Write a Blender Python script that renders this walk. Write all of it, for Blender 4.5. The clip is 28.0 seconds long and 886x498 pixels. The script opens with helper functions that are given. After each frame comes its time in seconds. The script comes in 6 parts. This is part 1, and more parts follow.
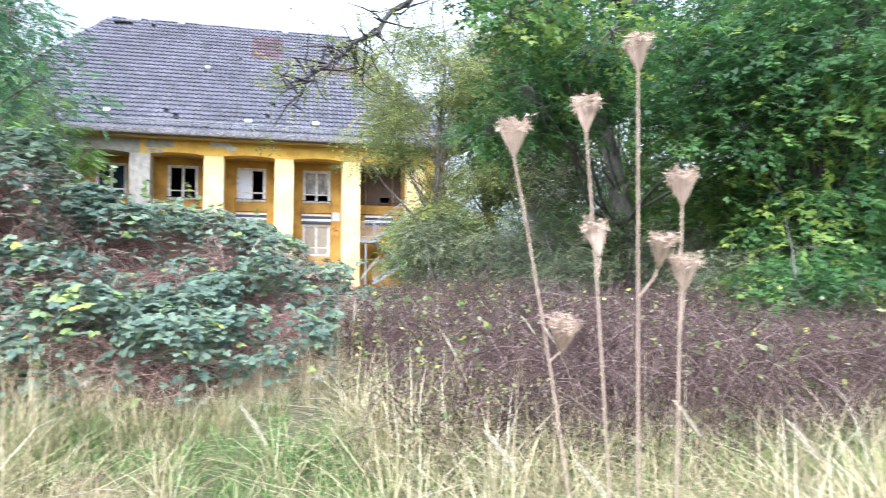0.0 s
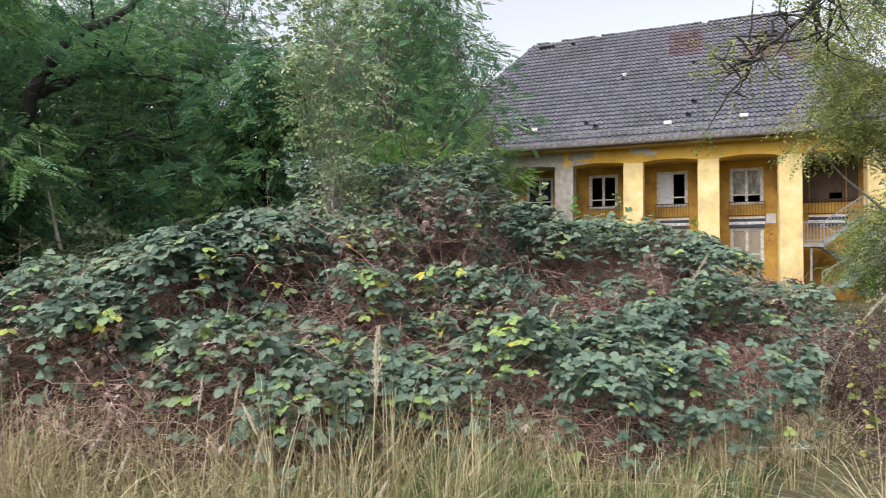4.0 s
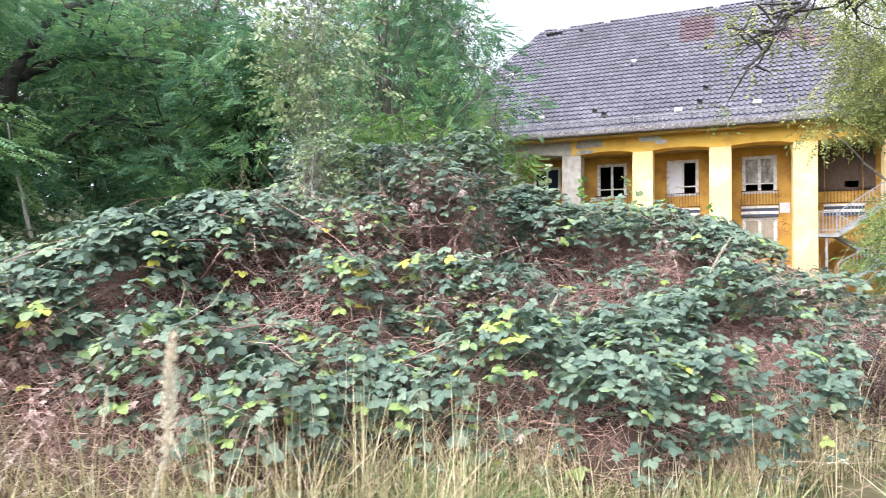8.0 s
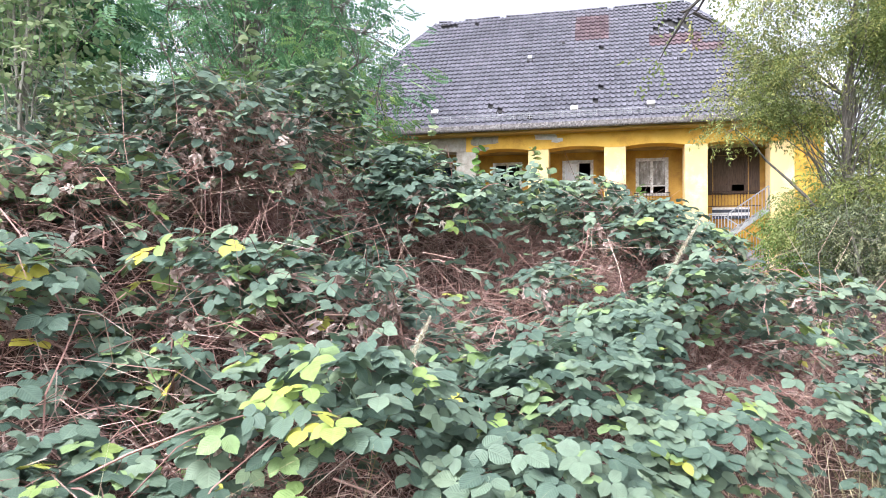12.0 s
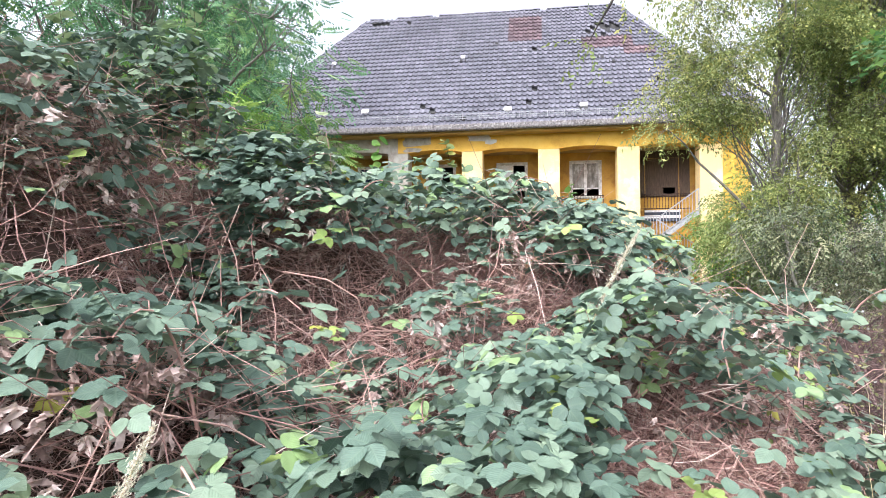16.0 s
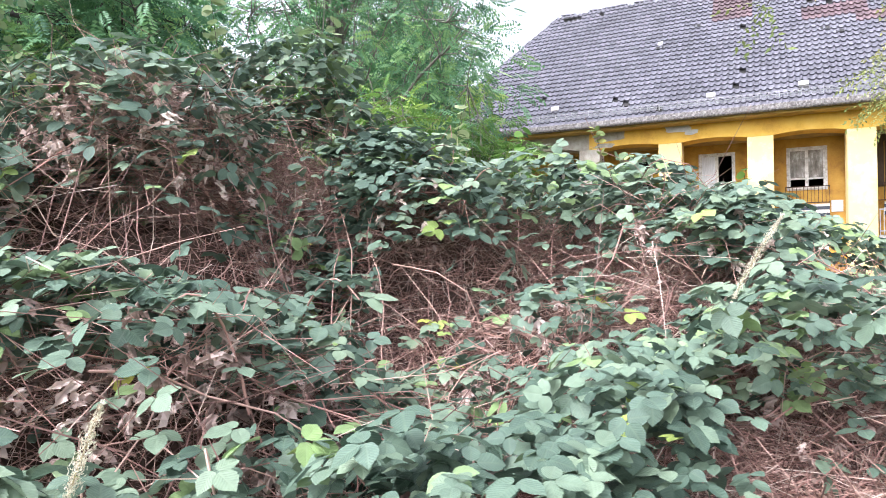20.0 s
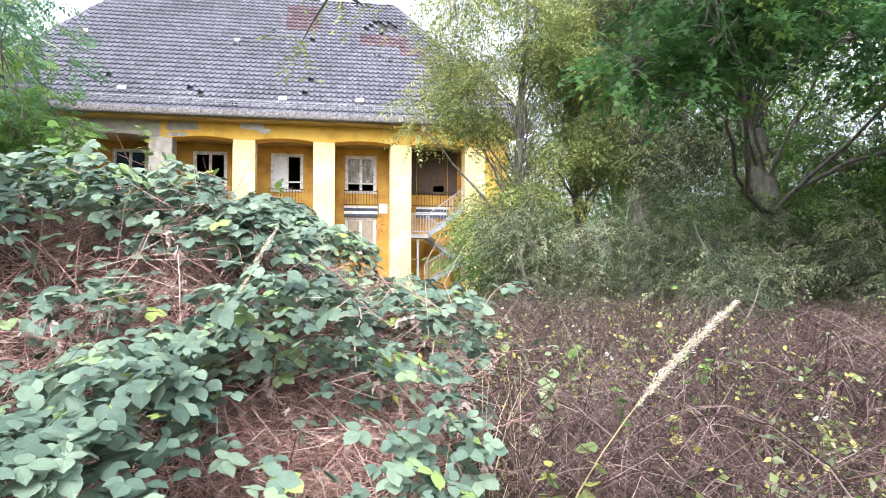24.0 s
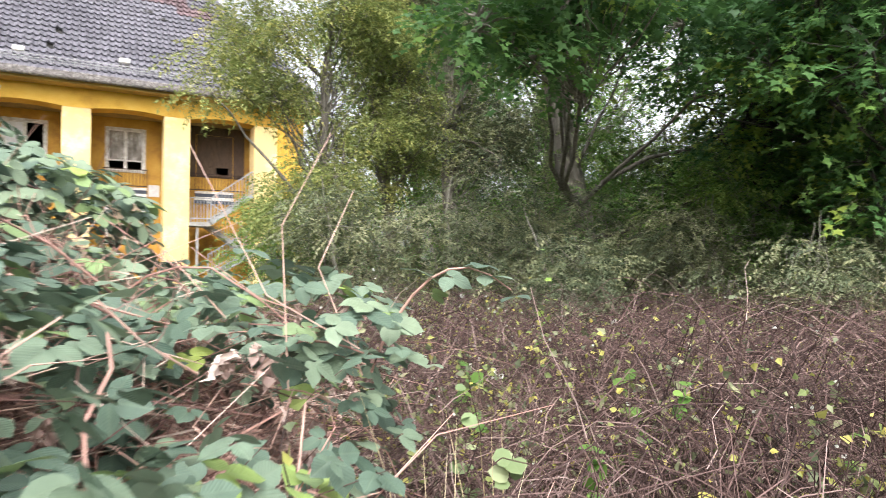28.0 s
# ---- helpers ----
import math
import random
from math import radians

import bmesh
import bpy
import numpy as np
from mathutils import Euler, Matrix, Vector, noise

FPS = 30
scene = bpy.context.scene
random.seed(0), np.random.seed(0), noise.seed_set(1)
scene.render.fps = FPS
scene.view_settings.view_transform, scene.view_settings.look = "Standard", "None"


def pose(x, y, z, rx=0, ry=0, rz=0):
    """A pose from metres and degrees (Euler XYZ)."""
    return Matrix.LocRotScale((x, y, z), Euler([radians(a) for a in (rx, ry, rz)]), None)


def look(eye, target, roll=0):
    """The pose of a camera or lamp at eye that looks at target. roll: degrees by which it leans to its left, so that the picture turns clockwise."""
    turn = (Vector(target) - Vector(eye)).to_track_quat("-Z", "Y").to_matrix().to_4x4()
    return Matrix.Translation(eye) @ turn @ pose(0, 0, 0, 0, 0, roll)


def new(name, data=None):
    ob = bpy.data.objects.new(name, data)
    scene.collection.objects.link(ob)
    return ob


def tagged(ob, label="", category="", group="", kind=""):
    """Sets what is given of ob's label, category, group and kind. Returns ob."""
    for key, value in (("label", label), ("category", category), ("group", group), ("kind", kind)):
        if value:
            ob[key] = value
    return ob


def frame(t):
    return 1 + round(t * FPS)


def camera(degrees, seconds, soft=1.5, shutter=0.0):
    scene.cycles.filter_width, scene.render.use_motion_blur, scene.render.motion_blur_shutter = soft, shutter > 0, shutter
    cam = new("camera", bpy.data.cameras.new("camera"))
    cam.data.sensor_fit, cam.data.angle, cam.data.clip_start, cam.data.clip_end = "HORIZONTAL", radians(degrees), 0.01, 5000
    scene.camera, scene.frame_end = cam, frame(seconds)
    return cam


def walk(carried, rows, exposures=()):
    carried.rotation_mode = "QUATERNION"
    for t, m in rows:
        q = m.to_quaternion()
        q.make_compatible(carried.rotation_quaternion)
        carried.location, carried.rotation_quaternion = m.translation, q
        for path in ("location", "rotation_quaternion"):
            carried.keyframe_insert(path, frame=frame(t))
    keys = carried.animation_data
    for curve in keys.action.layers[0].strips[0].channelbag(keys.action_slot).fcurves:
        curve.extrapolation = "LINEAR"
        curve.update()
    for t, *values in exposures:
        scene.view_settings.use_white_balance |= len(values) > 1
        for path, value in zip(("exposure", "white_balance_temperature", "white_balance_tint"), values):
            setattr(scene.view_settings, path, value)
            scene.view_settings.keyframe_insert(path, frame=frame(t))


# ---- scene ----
cam = camera(69.1, 28.0, soft=0.65, shutter=0.25)
PATH = [
    (0, (0.860, -0.560, 1.290), (1.318, 1.386, 1.349), 0.41),
    (0.5, (0.697, -0.409, 1.294), (0.803, 1.588, 1.357), 0.59),
    (1, (0.557, -0.199, 1.310), (0.535, 1.799, 1.375), 0.45),
    (1.5, (0.449, 0.034, 1.298), (0.361, 2.031, 1.370), 0.14),
    (2, (0.431, 0.354, 1.256), (0.189, 2.338, 1.326), -0.22),
    (2.5, (0.438, 0.635, 1.255), (0.036, 2.593, 1.327), -0.13),
    (4.5, (0.554, 0.471, 1.508), (-0.412, 2.221, 1.572), 0.34),
    (5, (0.503, 0.485, 1.499), (-0.715, 2.070, 1.565), 0.26),
    (5.5, (0.418, 0.510, 1.491), (-1.004, 1.914, 1.559), 0.10),
    (6, (0.382, 0.521, 1.487), (-1.149, 1.806, 1.557), -0.02),
    (6.5, (0.486, 0.510, 1.481), (-1.088, 1.743, 1.549), -0.20),
    (7, (0.644, 0.571, 1.486), (-0.867, 1.880, 1.544), -0.17),
    (7.5, (0.511, 0.848, 1.456), (-0.570, 2.530, 1.497), 0.26),
    (8, (0.447, 1.111, 1.431), (-0.345, 2.947, 1.472), 0.24),
    (8.5, (0.484, 1.439, 1.415), (-0.204, 3.316, 1.460), 0.01),
    (9, (0.437, 1.691, 1.398), (-0.191, 3.590, 1.445), 0.31),
    (9.5, (0.321, 1.919, 1.457), (-0.260, 3.832, 1.506), 0.37),
    (10, (0.263, 2.176, 1.434), (-0.281, 4.100, 1.481), 0.21),
    (10.5, (0.232, 2.465, 1.430), (-0.301, 4.392, 1.476), 0.19),
    (11, (0.128, 2.724, 1.393), (-0.402, 4.652, 1.440), 0.44),
    (11.5, (0.081, 2.967, 1.386), (-0.447, 4.895, 1.436), 0.20),
    (12, (0.014, 3.256, 1.389), (-0.473, 5.195, 1.441), 0.41),
    (12.5, (-0.128, 3.518, 1.397), (-0.589, 5.464, 1.445), 0.50),
    (14.5, (-0.143, 3.910, 1.530), (-0.685, 5.834, 1.590), -0.82),
    (15, (-0.057, 4.040, 1.541), (-0.459, 5.998, 1.599), -0.18),
    (15.5, (0.064, 4.131, 1.516), (-0.262, 6.104, 1.579), -0.39),
    (16, (0.112, 4.240, 1.481), (-0.191, 6.216, 1.543), -0.23),
    (16.5, (0.149, 4.480, 1.457), (-0.150, 6.456, 1.513), -0.37),
    (17, (0.253, 4.648, 1.439), (-0.238, 6.586, 1.496), -0.60),
    (17.5, (0.319, 4.743, 1.467), (-0.440, 6.593, 1.531), -0.29),
    (18, (0.286, 4.725, 1.469), (-0.539, 6.546, 1.536), -0.10),
    (18.5, (0.246, 4.708, 1.452), (-0.618, 6.511, 1.519), -0.06),
    (19, (0.262, 4.674, 1.445), (-0.624, 6.465, 1.512), -0.05),
    (19.5, (0.330, 4.619, 1.443), (-0.563, 6.408, 1.508), 0.00),
    (20, (0.454, 4.516, 1.447), (-0.434, 6.307, 1.511), 0.05),
    (20.5, (0.617, 4.586, 1.430), (0.047, 6.502, 1.488), 0.15),
    (21, (0.730, 4.723, 1.435), (0.507, 6.710, 1.492), 0.43),
    (21.5, (0.746, 4.733, 1.447), (0.654, 6.730, 1.503), 0.60),
    (22, (0.757, 4.703, 1.451), (0.721, 6.702, 1.508), 0.29),
    (22.5, (0.759, 4.663, 1.468), (0.803, 6.662, 1.528), 0.50),
    (24.5, (0.748, 4.087, 1.499), (1.126, 6.051, 1.535), 0.04),
    (25, (0.735, 4.109, 1.505), (1.007, 6.090, 1.546), 0.03),
    (25.5, (0.630, 4.294, 1.480), (0.858, 6.280, 1.518), 0.31),
    (26, (0.376, 4.747, 1.483), (0.600, 6.734, 1.515), 0.58),
    (26.5, (0.265, 5.100, 1.484), (0.549, 7.079, 1.518), 0.20),
    (27, (0.482, 5.356, 1.459), (0.809, 7.329, 1.488), -0.19),
    (27.5, (0.705, 5.590, 1.427), (1.329, 7.490, 1.453), -0.09),
    (28, (0.858, 6.045, 1.407), (1.825, 7.795, 1.435), 0.48),
]
EXPOSURES = [(t, stops, 5450 if t < 1.6 else 6250 if 4 < t < 7.5 else 6400 if t > 27.5 else 5900 if t > 7.5 else 5750, 15 if 7.5 < t < 24 else 12) for t, stops in ((0, 1.95), (0.9, 1.6), (1.4, 1.12), (2.5, 0.98), (4.6, 1.05), (5.1, 1.4), (5.7, 2.1), (7.0, 2.2), (7.8, 1.95), (9.0, 1.85), (16.0, 1.95), (20.0, 2.1), (22.0, 2.0), (25.0, 2.05), (28.0, 1.85))]
walk(cam, [(t, look(eye, target, roll)) for t, eye, target, roll in PATH], EXPOSURES)

# ---- light: a bright overcast day ----
world = bpy.data.worlds.new("overcast_sky")
scene.world = world
world.use_nodes = True
wn, wl = world.node_tree.nodes, world.node_tree.links
sky = wn.new("ShaderNodeTexSky")
sky.sky_type, sky.sun_disc = "NISHITA", False
sky.sun_elevation, sky.sun_rotation = radians(48), radians(205)
sky.air_density, sky.dust_density, sky.ozone_density = 1.0, 4.0, 1.0
pale = wn.new("ShaderNodeHueSaturation")
pale.inputs["Saturation"].default_value = 0.18
wl.new(sky.outputs[0], pale.inputs["Color"])
wl.new(pale.outputs[0], wn["Background"].inputs[0])
wn["Background"].inputs[1].default_value = 0.15
sun_data = bpy.data.lights.new("sun", "SUN")
sun_data.energy, sun_data.angle, sun_data.color = 0.6, radians(35), (1.0, 0.98, 0.95)
sun = new("sun", sun_data)
sun.matrix_world = look((-12, -26, 32), (0, 0, 0))


# ---- small tools ----
RNG = np.random.default_rng(7)


def part(name, bm, material, parent=None, label=""):
    """One mesh object from a bmesh, under a thing or a part."""
    me = bpy.data.meshes.new(name)
    bm.to_mesh(me)
    bm.free()
    me.materials.append(material)
    ob = new(name, me)
    ob.parent = parent
    if label:
        ob["label"] = label
    return ob


def thing(name, label, category, at=(0, 0, 0), group="", kind=""):
    ob = new(name)
    ob.location = at
    ob.empty_display_size = 0.2
    return tagged(ob, label, category, group, kind)


def box(bm, x0, x1, y0, y1, z0, z1):
    m = Matrix.LocRotScale(((x0 + x1) / 2, (y0 + y1) / 2, (z0 + z1) / 2), None, (abs(x1 - x0), abs(y1 - y0), abs(z1 - z0)))
    return bmesh.ops.create_cube(bm, size=1, matrix=m)["verts"]


def boxes(*rows, bevel=0.0):
    bm = bmesh.new()
    for r in rows:
        box(bm, *r)
    if bevel:
        bmesh.ops.bevel(bm, geom=bm.edges[:], offset=bevel, segments=1, affect="EDGES")
    return bm


def bar(bm, a, b, w, h=None, sides=4):
    """A straight bar from a to b, w thick."""
    a, b = Vector(a), Vector(b)
    d = b - a
    m = Matrix.Translation((a + b) / 2) @ d.to_track_quat("Z", "Y").to_matrix().to_4x4()
    r = bmesh.ops.create_cone(bm, cap_ends=True, segments=sides, radius1=w * (0.7071 if sides == 4 else 0.5), radius2=w * (0.7071 if sides == 4 else 0.5), depth=d.length, matrix=m @ (Matrix.Rotation(radians(45), 4, "Z") if sides == 4 else Matrix.Identity(4)))
    return r["verts"]


def extrude_profile(bm, pts, y0, y1):
    """A closed outline in x and z, drawn out from y0 to y1."""
    front = [bm.verts.new((x, y0, z)) for x, z in pts]
    back = [bm.verts.new((x, y1, z)) for x, z in pts]
    bm.faces.new(front)
    bm.faces.new(back[::-1])
    n = len(pts)
    for i in range(n):
        bm.faces.new((front[(i + 1) % n], front[i], back[i], back[(i + 1) % n]))
    bmesh.ops.recalc_face_normals(bm, faces=bm.faces[:])


class Soup:
    """Gathers many small triangle pieces into one mesh, each with a tint from 0 to 1."""

    def __init__(self):
        self.v, self.f, self.t, self.n, self.u = [], [], [], 0, []

    def add(self, verts, faces, mats, places, tints, blade=None):
        """Copies of one template (k,3 / m,3) turned by mats (N,3,3) and moved to places (N,3)."""
        verts, faces, places = np.asarray(verts, float), np.asarray(faces, int), np.asarray(places, float)
        n, k = len(places), len(verts)
        if not n:
            return
        self.v.append((np.einsum("nij,kj->nki", mats, verts) + places[:, None]).reshape(-1, 3))
        self.f.append((faces[None] + (np.arange(n) * k)[:, None, None] + self.n).reshape(-1, 3))
        self.t.append(np.repeat(np.asarray(tints, float), len(faces)))
        self.n += n * k
        if blade is not None:
            self.u.append(np.tile(blade, (n, 1)))

    def raw(self, verts, faces, tints):
        self.v.append(verts)
        self.f.append(faces + self.n)
        self.t.append(tints)
        self.n += len(verts)

    def tubes(self, paths, r0, r1, tints, sides=3):
        """Tapered tubes along paths (N,S,3)."""
        paths = np.asarray(paths, float)
        n, s, _ = paths.shape
        if not n:
            return
        r0, r1 = np.broadcast_to(r0, n), np.broadcast_to(r1, n)
        d = np.gradient(paths, axis=1)
        d /= np.linalg.norm(d, axis=2, keepdims=True) + 1e-9
        ref = np.where(np.abs(d[..., 2:3]) > 0.9, np.array([1.0, 0, 0]), np.array([0, 0, 1.0]))
        u = np.cross(d, ref)
        u /= np.linalg.norm(u, axis=2, keepdims=True) + 1e-9
        w = np.cross(d, u)
        rad = r0[:, None] + (r1 - r0)[:, None] * np.linspace(0, 1, s)
        ang = np.arange(sides) * 2 * np.pi / sides
        ring = paths[:, :, None] + rad[..., None, None] * (np.cos(ang)[:, None] * u[:, :, None] + np.sin(ang)[:, None] * w[:, :, None])
        idx = np.arange(s * sides).reshape(s, sides)
        a, b, cc, dd = idx[:-1], np.roll(idx, -1, 1)[:-1], idx[1:], np.roll(idx, -1, 1)[1:]
        f = np.concatenate([np.stack([a, b, dd], -1).reshape(-1, 3), np.stack([a, dd, cc], -1).reshape(-1, 3)])
        self.raw(ring.reshape(-1, 3), (f[None] + (np.arange(n) * s * sides)[:, None, None]).reshape(-1, 3), np.repeat(np.asarray(tints, float), len(f)))

    def mesh(self, name, smooth=False):
        v, f, t = np.concatenate(self.v), np.concatenate(self.f), np.concatenate(self.t)
        me = bpy.data.meshes.new(name)
        me.vertices.add(len(v))
        me.vertices.foreach_set("co", v.ravel().astype(np.float32))
        me.loops.add(f.size)
        me.loops.foreach_set("vertex_index", f.ravel().astype(np.int32))
        me.polygons.add(len(f))
        me.polygons.foreach_set("loop_start", np.arange(0, f.size, 3, dtype=np.int32))
        me.polygons.foreach_set("use_smooth", np.full(len(f), smooth))
        me.attributes.new("tint", "FLOAT", "FACE").data.foreach_set("value", t.astype(np.float32))
        if self.u:
            me.attributes.new("blade", "FLOAT_VECTOR", "POINT").data.foreach_set("vector", np.concatenate(self.u).astype(np.float32).ravel())
        me.update(calc_edges=True)
        return me

    def put(self, name, material, parent=None, label="", kind="stuff", category="", smooth=False):
        me = self.mesh(name, smooth)
        me.materials.append(material)
        ob = new(name, me)
        ob.parent = parent
        return tagged(ob, label, category, "", kind)


def unit(v):
    return v / (np.linalg.norm(v, axis=-1, keepdims=True) + 1e-9)


def frames(heading, normal):
    """Turns that lay a piece's y along heading and its z near normal."""
    y = unit(heading)
    x = unit(np.cross(y, normal))
    return np.stack([x, y, np.cross(x, y)], -1)


def scatter_dirs(n, rng, up=0.0):
    v = rng.normal(size=(n, 3))
    v[:, 2] += up
    return unit(v)


GRIDS = {}


def vnoise(x, y, scale, seed=0):
    """Smooth noise from 0 to 1 over the plan, with lumps of about that many metres."""
    if seed not in GRIDS:
        GRIDS[seed] = np.random.default_rng(1000 + seed).random((64, 64))
    g = GRIDS[seed]
    u, v = np.asarray(x) / scale + 500, np.asarray(y) / scale + 500
    i, j = np.floor(u).astype(int), np.floor(v).astype(int)
    a, b = u - i, v - j
    a, b = a * a * (3 - 2 * a), b * b * (3 - 2 * b)
    i, j, k, l = i % 64, j % 64, (i + 1) % 64, (j + 1) % 64
    return (g[i, j] * (1 - a) + g[k, j] * a) * (1 - b) + (g[i, l] * (1 - a) + g[k, l] * a) * b


# ---- materials ----
def nodes_of(name):
    m = bpy.data.materials.new(name)
    m.use_nodes = True
    nt = m.node_tree
    return m, nt, nt.nodes["Principled BSDF"]


def ramp(nt, stops):
    r = nt.nodes.new("ShaderNodeValToRGB")
    while len(r.color_ramp.elements) < len(stops):
        r.color_ramp.elements.new(0.5)
    for e, (p, col) in zip(r.color_ramp.elements, stops):
        e.position, e.color = p, (*col, 1)
    return r


def leaf_material(name, stops, rough=0.5, thin=0.3, mottle=18.0, spec=0.4, veins=False):
    """Thin leaves, coloured by each leaf's tint, with mottling, and some light let through."""
    m, nt, p = nodes_of(name)
    at = nt.nodes.new("ShaderNodeAttribute")
    at.attribute_name = "tint"
    r = ramp(nt, [(q, tuple(min(0.8, 1.3 * v) for v in col)) for q, col in stops])
    nt.links.new(at.outputs["Fac"], r.inputs[0])
    geo = nt.nodes.new("ShaderNodeNewGeometry")
    no = nt.nodes.new("ShaderNodeTexNoise")
    no.inputs["Scale"].default_value = mottle
    no.inputs["Detail"].default_value = 3
    nt.links.new(geo.outputs["Position"], no.inputs["Vector"])
    hs = nt.nodes.new("ShaderNodeHueSaturation")
    mr = nt.nodes.new("ShaderNodeMapRange")
    mr.inputs["To Min"].default_value, mr.inputs["To Max"].default_value = 0.65, 1.35
    nt.links.new(no.outputs["Fac"], mr.inputs["Value"])
    nt.links.new(mr.outputs[0], hs.inputs["Value"])
    nt.links.new(r.outputs[0], hs.inputs["Color"])
    nt.links.new(hs.outputs[0], p.inputs["Base Color"])
    p.inputs["Roughness"].default_value = rough
    p.inputs["Specular IOR Level"].default_value = spec
    if veins:
        # side veins rise from the midrib at a slant; the blade puckers between them
        ba = nt.nodes.new("ShaderNodeAttribute")
        ba.attribute_name = "blade"
        xyz = nt.nodes.new("ShaderNodeSeparateXYZ")
        nt.links.new(ba.outputs["Vector"], xyz.inputs[0])

        def calc(op, a, b=None):
            nd = nt.nodes.new("ShaderNodeMath")
            nd.operation = op
            for sock, val in zip(nd.inputs, (a, b)):
                if val is None:
                    continue
                if isinstance(val, (int, float)):
                    sock.default_value = val
                else:
                    nt.links.new(val, sock)
            return nd.outputs[0]

        across = calc("ABSOLUTE", xyz.outputs[0])
        slant = calc("SUBTRACT", xyz.outputs[1], calc("MULTIPLY", across, 0.75))
        wave = calc("ABSOLUTE", calc("SINE", calc("MULTIPLY", slant, 26.0)))
        rib = calc("MINIMUM", calc("MULTIPLY", across, 14.0), 1.0)
        height = calc("MULTIPLY", calc("POWER", wave, 0.5), rib)
        bp = nt.nodes.new("ShaderNodeBump")
        bp.inputs["Strength"].default_value, bp.inputs["Distance"].default_value = 0.26, 0.004
        nt.links.new(height, bp.inputs["Height"])
        nt.links.new(bp.outputs[0], p.inputs["Normal"])
        pale = nt.nodes.new("ShaderNodeMix")
        pale.data_type = "RGBA"
        pale.inputs["B"].default_value = (0.30, 0.36, 0.22, 1)
        nt.links.new(calc("MULTIPLY", calc("SUBTRACT", 1.0, height), 0.13), pale.inputs["Factor"])
        nt.links.new(hs.outputs[0], pale.inputs["A"])
        nt.links.new(pale.outputs["Result"], p.inputs["Base Color"])
    if thin:
        tr = nt.nodes.new("ShaderNodeBsdfTranslucent")
        mix = nt.nodes.new("ShaderNodeMixShader")
        mix.inputs[0].default_value = thin
        nt.links.new(hs.outputs[0], tr.inputs["Color"])
        nt.links.new(p.outputs[0], mix.inputs[1])
        nt.links.new(tr.outputs[0], mix.inputs[2])
        nt.links.new(mix.outputs[0], nt.nodes["Material Output"].inputs[0])
    return m


def surface(name, stops, scale=4.0, fine=40.0, rough=0.8, bump=0.3, metal=0.0, stretch=(1, 1, 1), per_piece=0.0):
    """A solid surface: a broad stain and a fine grain, with relief."""
    m, nt, p = nodes_of(name)
    geo = nt.nodes.new("ShaderNodeNewGeometry")
    mp = nt.nodes.new("ShaderNodeMapping")
    mp.inputs["Scale"].default_value = stretch
    nt.links.new(geo.outputs["Position"], mp.inputs["Vector"])
    a, b = nt.nodes.new("ShaderNodeTexNoise"), nt.nodes.new("ShaderNodeTexNoise")
    a.inputs["Scale"].default_value, b.inputs["Scale"].default_value = scale, fine
    a.inputs["Detail"].default_value, b.inputs["Detail"].default_value = 6, 4
    a.inputs["Roughness"].default_value = 0.65
    for n in (a, b):
        nt.links.new(mp.outputs[0], n.inputs["Vector"])
    mix = nt.nodes.new("ShaderNodeMath")
    mix.operation = "MULTIPLY_ADD"
    mix.inputs[1].default_value = 0.3
    nt.links.new(b.outputs["Fac"], mix.inputs[0])
    sub = nt.nodes.new("ShaderNodeMath")
    sub.operation = "SUBTRACT"
    sub.inputs[1].default_value = 0.15
    nt.links.new(a.outputs["Fac"], sub.inputs[0])
    nt.links.new(sub.outputs[0], mix.inputs[2])
    r = ramp(nt, stops)
    nt.links.new(mix.outputs[0], r.inputs[0])
    col = r.outputs[0]
    if per_piece:
        oi = nt.nodes.new("ShaderNodeObjectInfo")
        isl = nt.nodes.new("ShaderNodeNewGeometry")
        add = nt.nodes.new("ShaderNodeMath")
        add.operation = "ADD"
        nt.links.new(oi.outputs["Random"], add.inputs[0])
        nt.links.new(isl.outputs["Random Per Island"], add.inputs[1])
        fr = nt.nodes.new("ShaderNodeMath")
        fr.operation = "FRACT"
        nt.links.new(add.outputs[0], fr.inputs[0])
        mr = nt.nodes.new("ShaderNodeMapRange")
        mr.inputs["To Min"].default_value, mr.inputs["To Max"].default_value = 1 - per_piece, 1 + per_piece
        nt.links.new(fr.outputs[0], mr.inputs["Value"])
        hs = nt.nodes.new("ShaderNodeHueSaturation")
        nt.links.new(mr.outputs[0], hs.inputs["Value"])
        nt.links.new(col, hs.inputs["Color"])
        col = hs.outputs[0]
    nt.links.new(col, p.inputs["Base Color"])
    bp = nt.nodes.new("ShaderNodeBump")
    bp.inputs["Strength"].default_value = bump
    bp.inputs["Distance"].default_value = 0.02
    nt.links.new(mix.outputs[0], bp.inputs["Height"])
    nt.links.new(bp.outputs[0], p.inputs["Normal"])
    p.inputs["Roughness"].default_value, p.inputs["Metallic"].default_value = rough, metal
    return m


M = {}
M["yellow"] = surface("yellow_render", [(0.25, (0.50, 0.26, 0.04)), (0.5, (0.72, 0.42, 0.06)), (0.75, (0.78, 0.50, 0.10))], 1.3, 30, 0.85, 0.15)
M["pale_yellow"] = surface("sun_bleached_yellow_render", [(0.28, (0.56, 0.42, 0.24)), (0.5, (0.82, 0.60, 0.25)), (0.72, (0.87, 0.74, 0.46))], 1.1, 30, 0.85, 0.15)
M["plaster"] = surface("bare_grey_plaster", [(0.25, (0.20, 0.17, 0.13)), (0.5, (0.38, 0.34, 0.28)), (0.75, (0.52, 0.48, 0.42))], 3.0, 40, 0.9, 0.4)
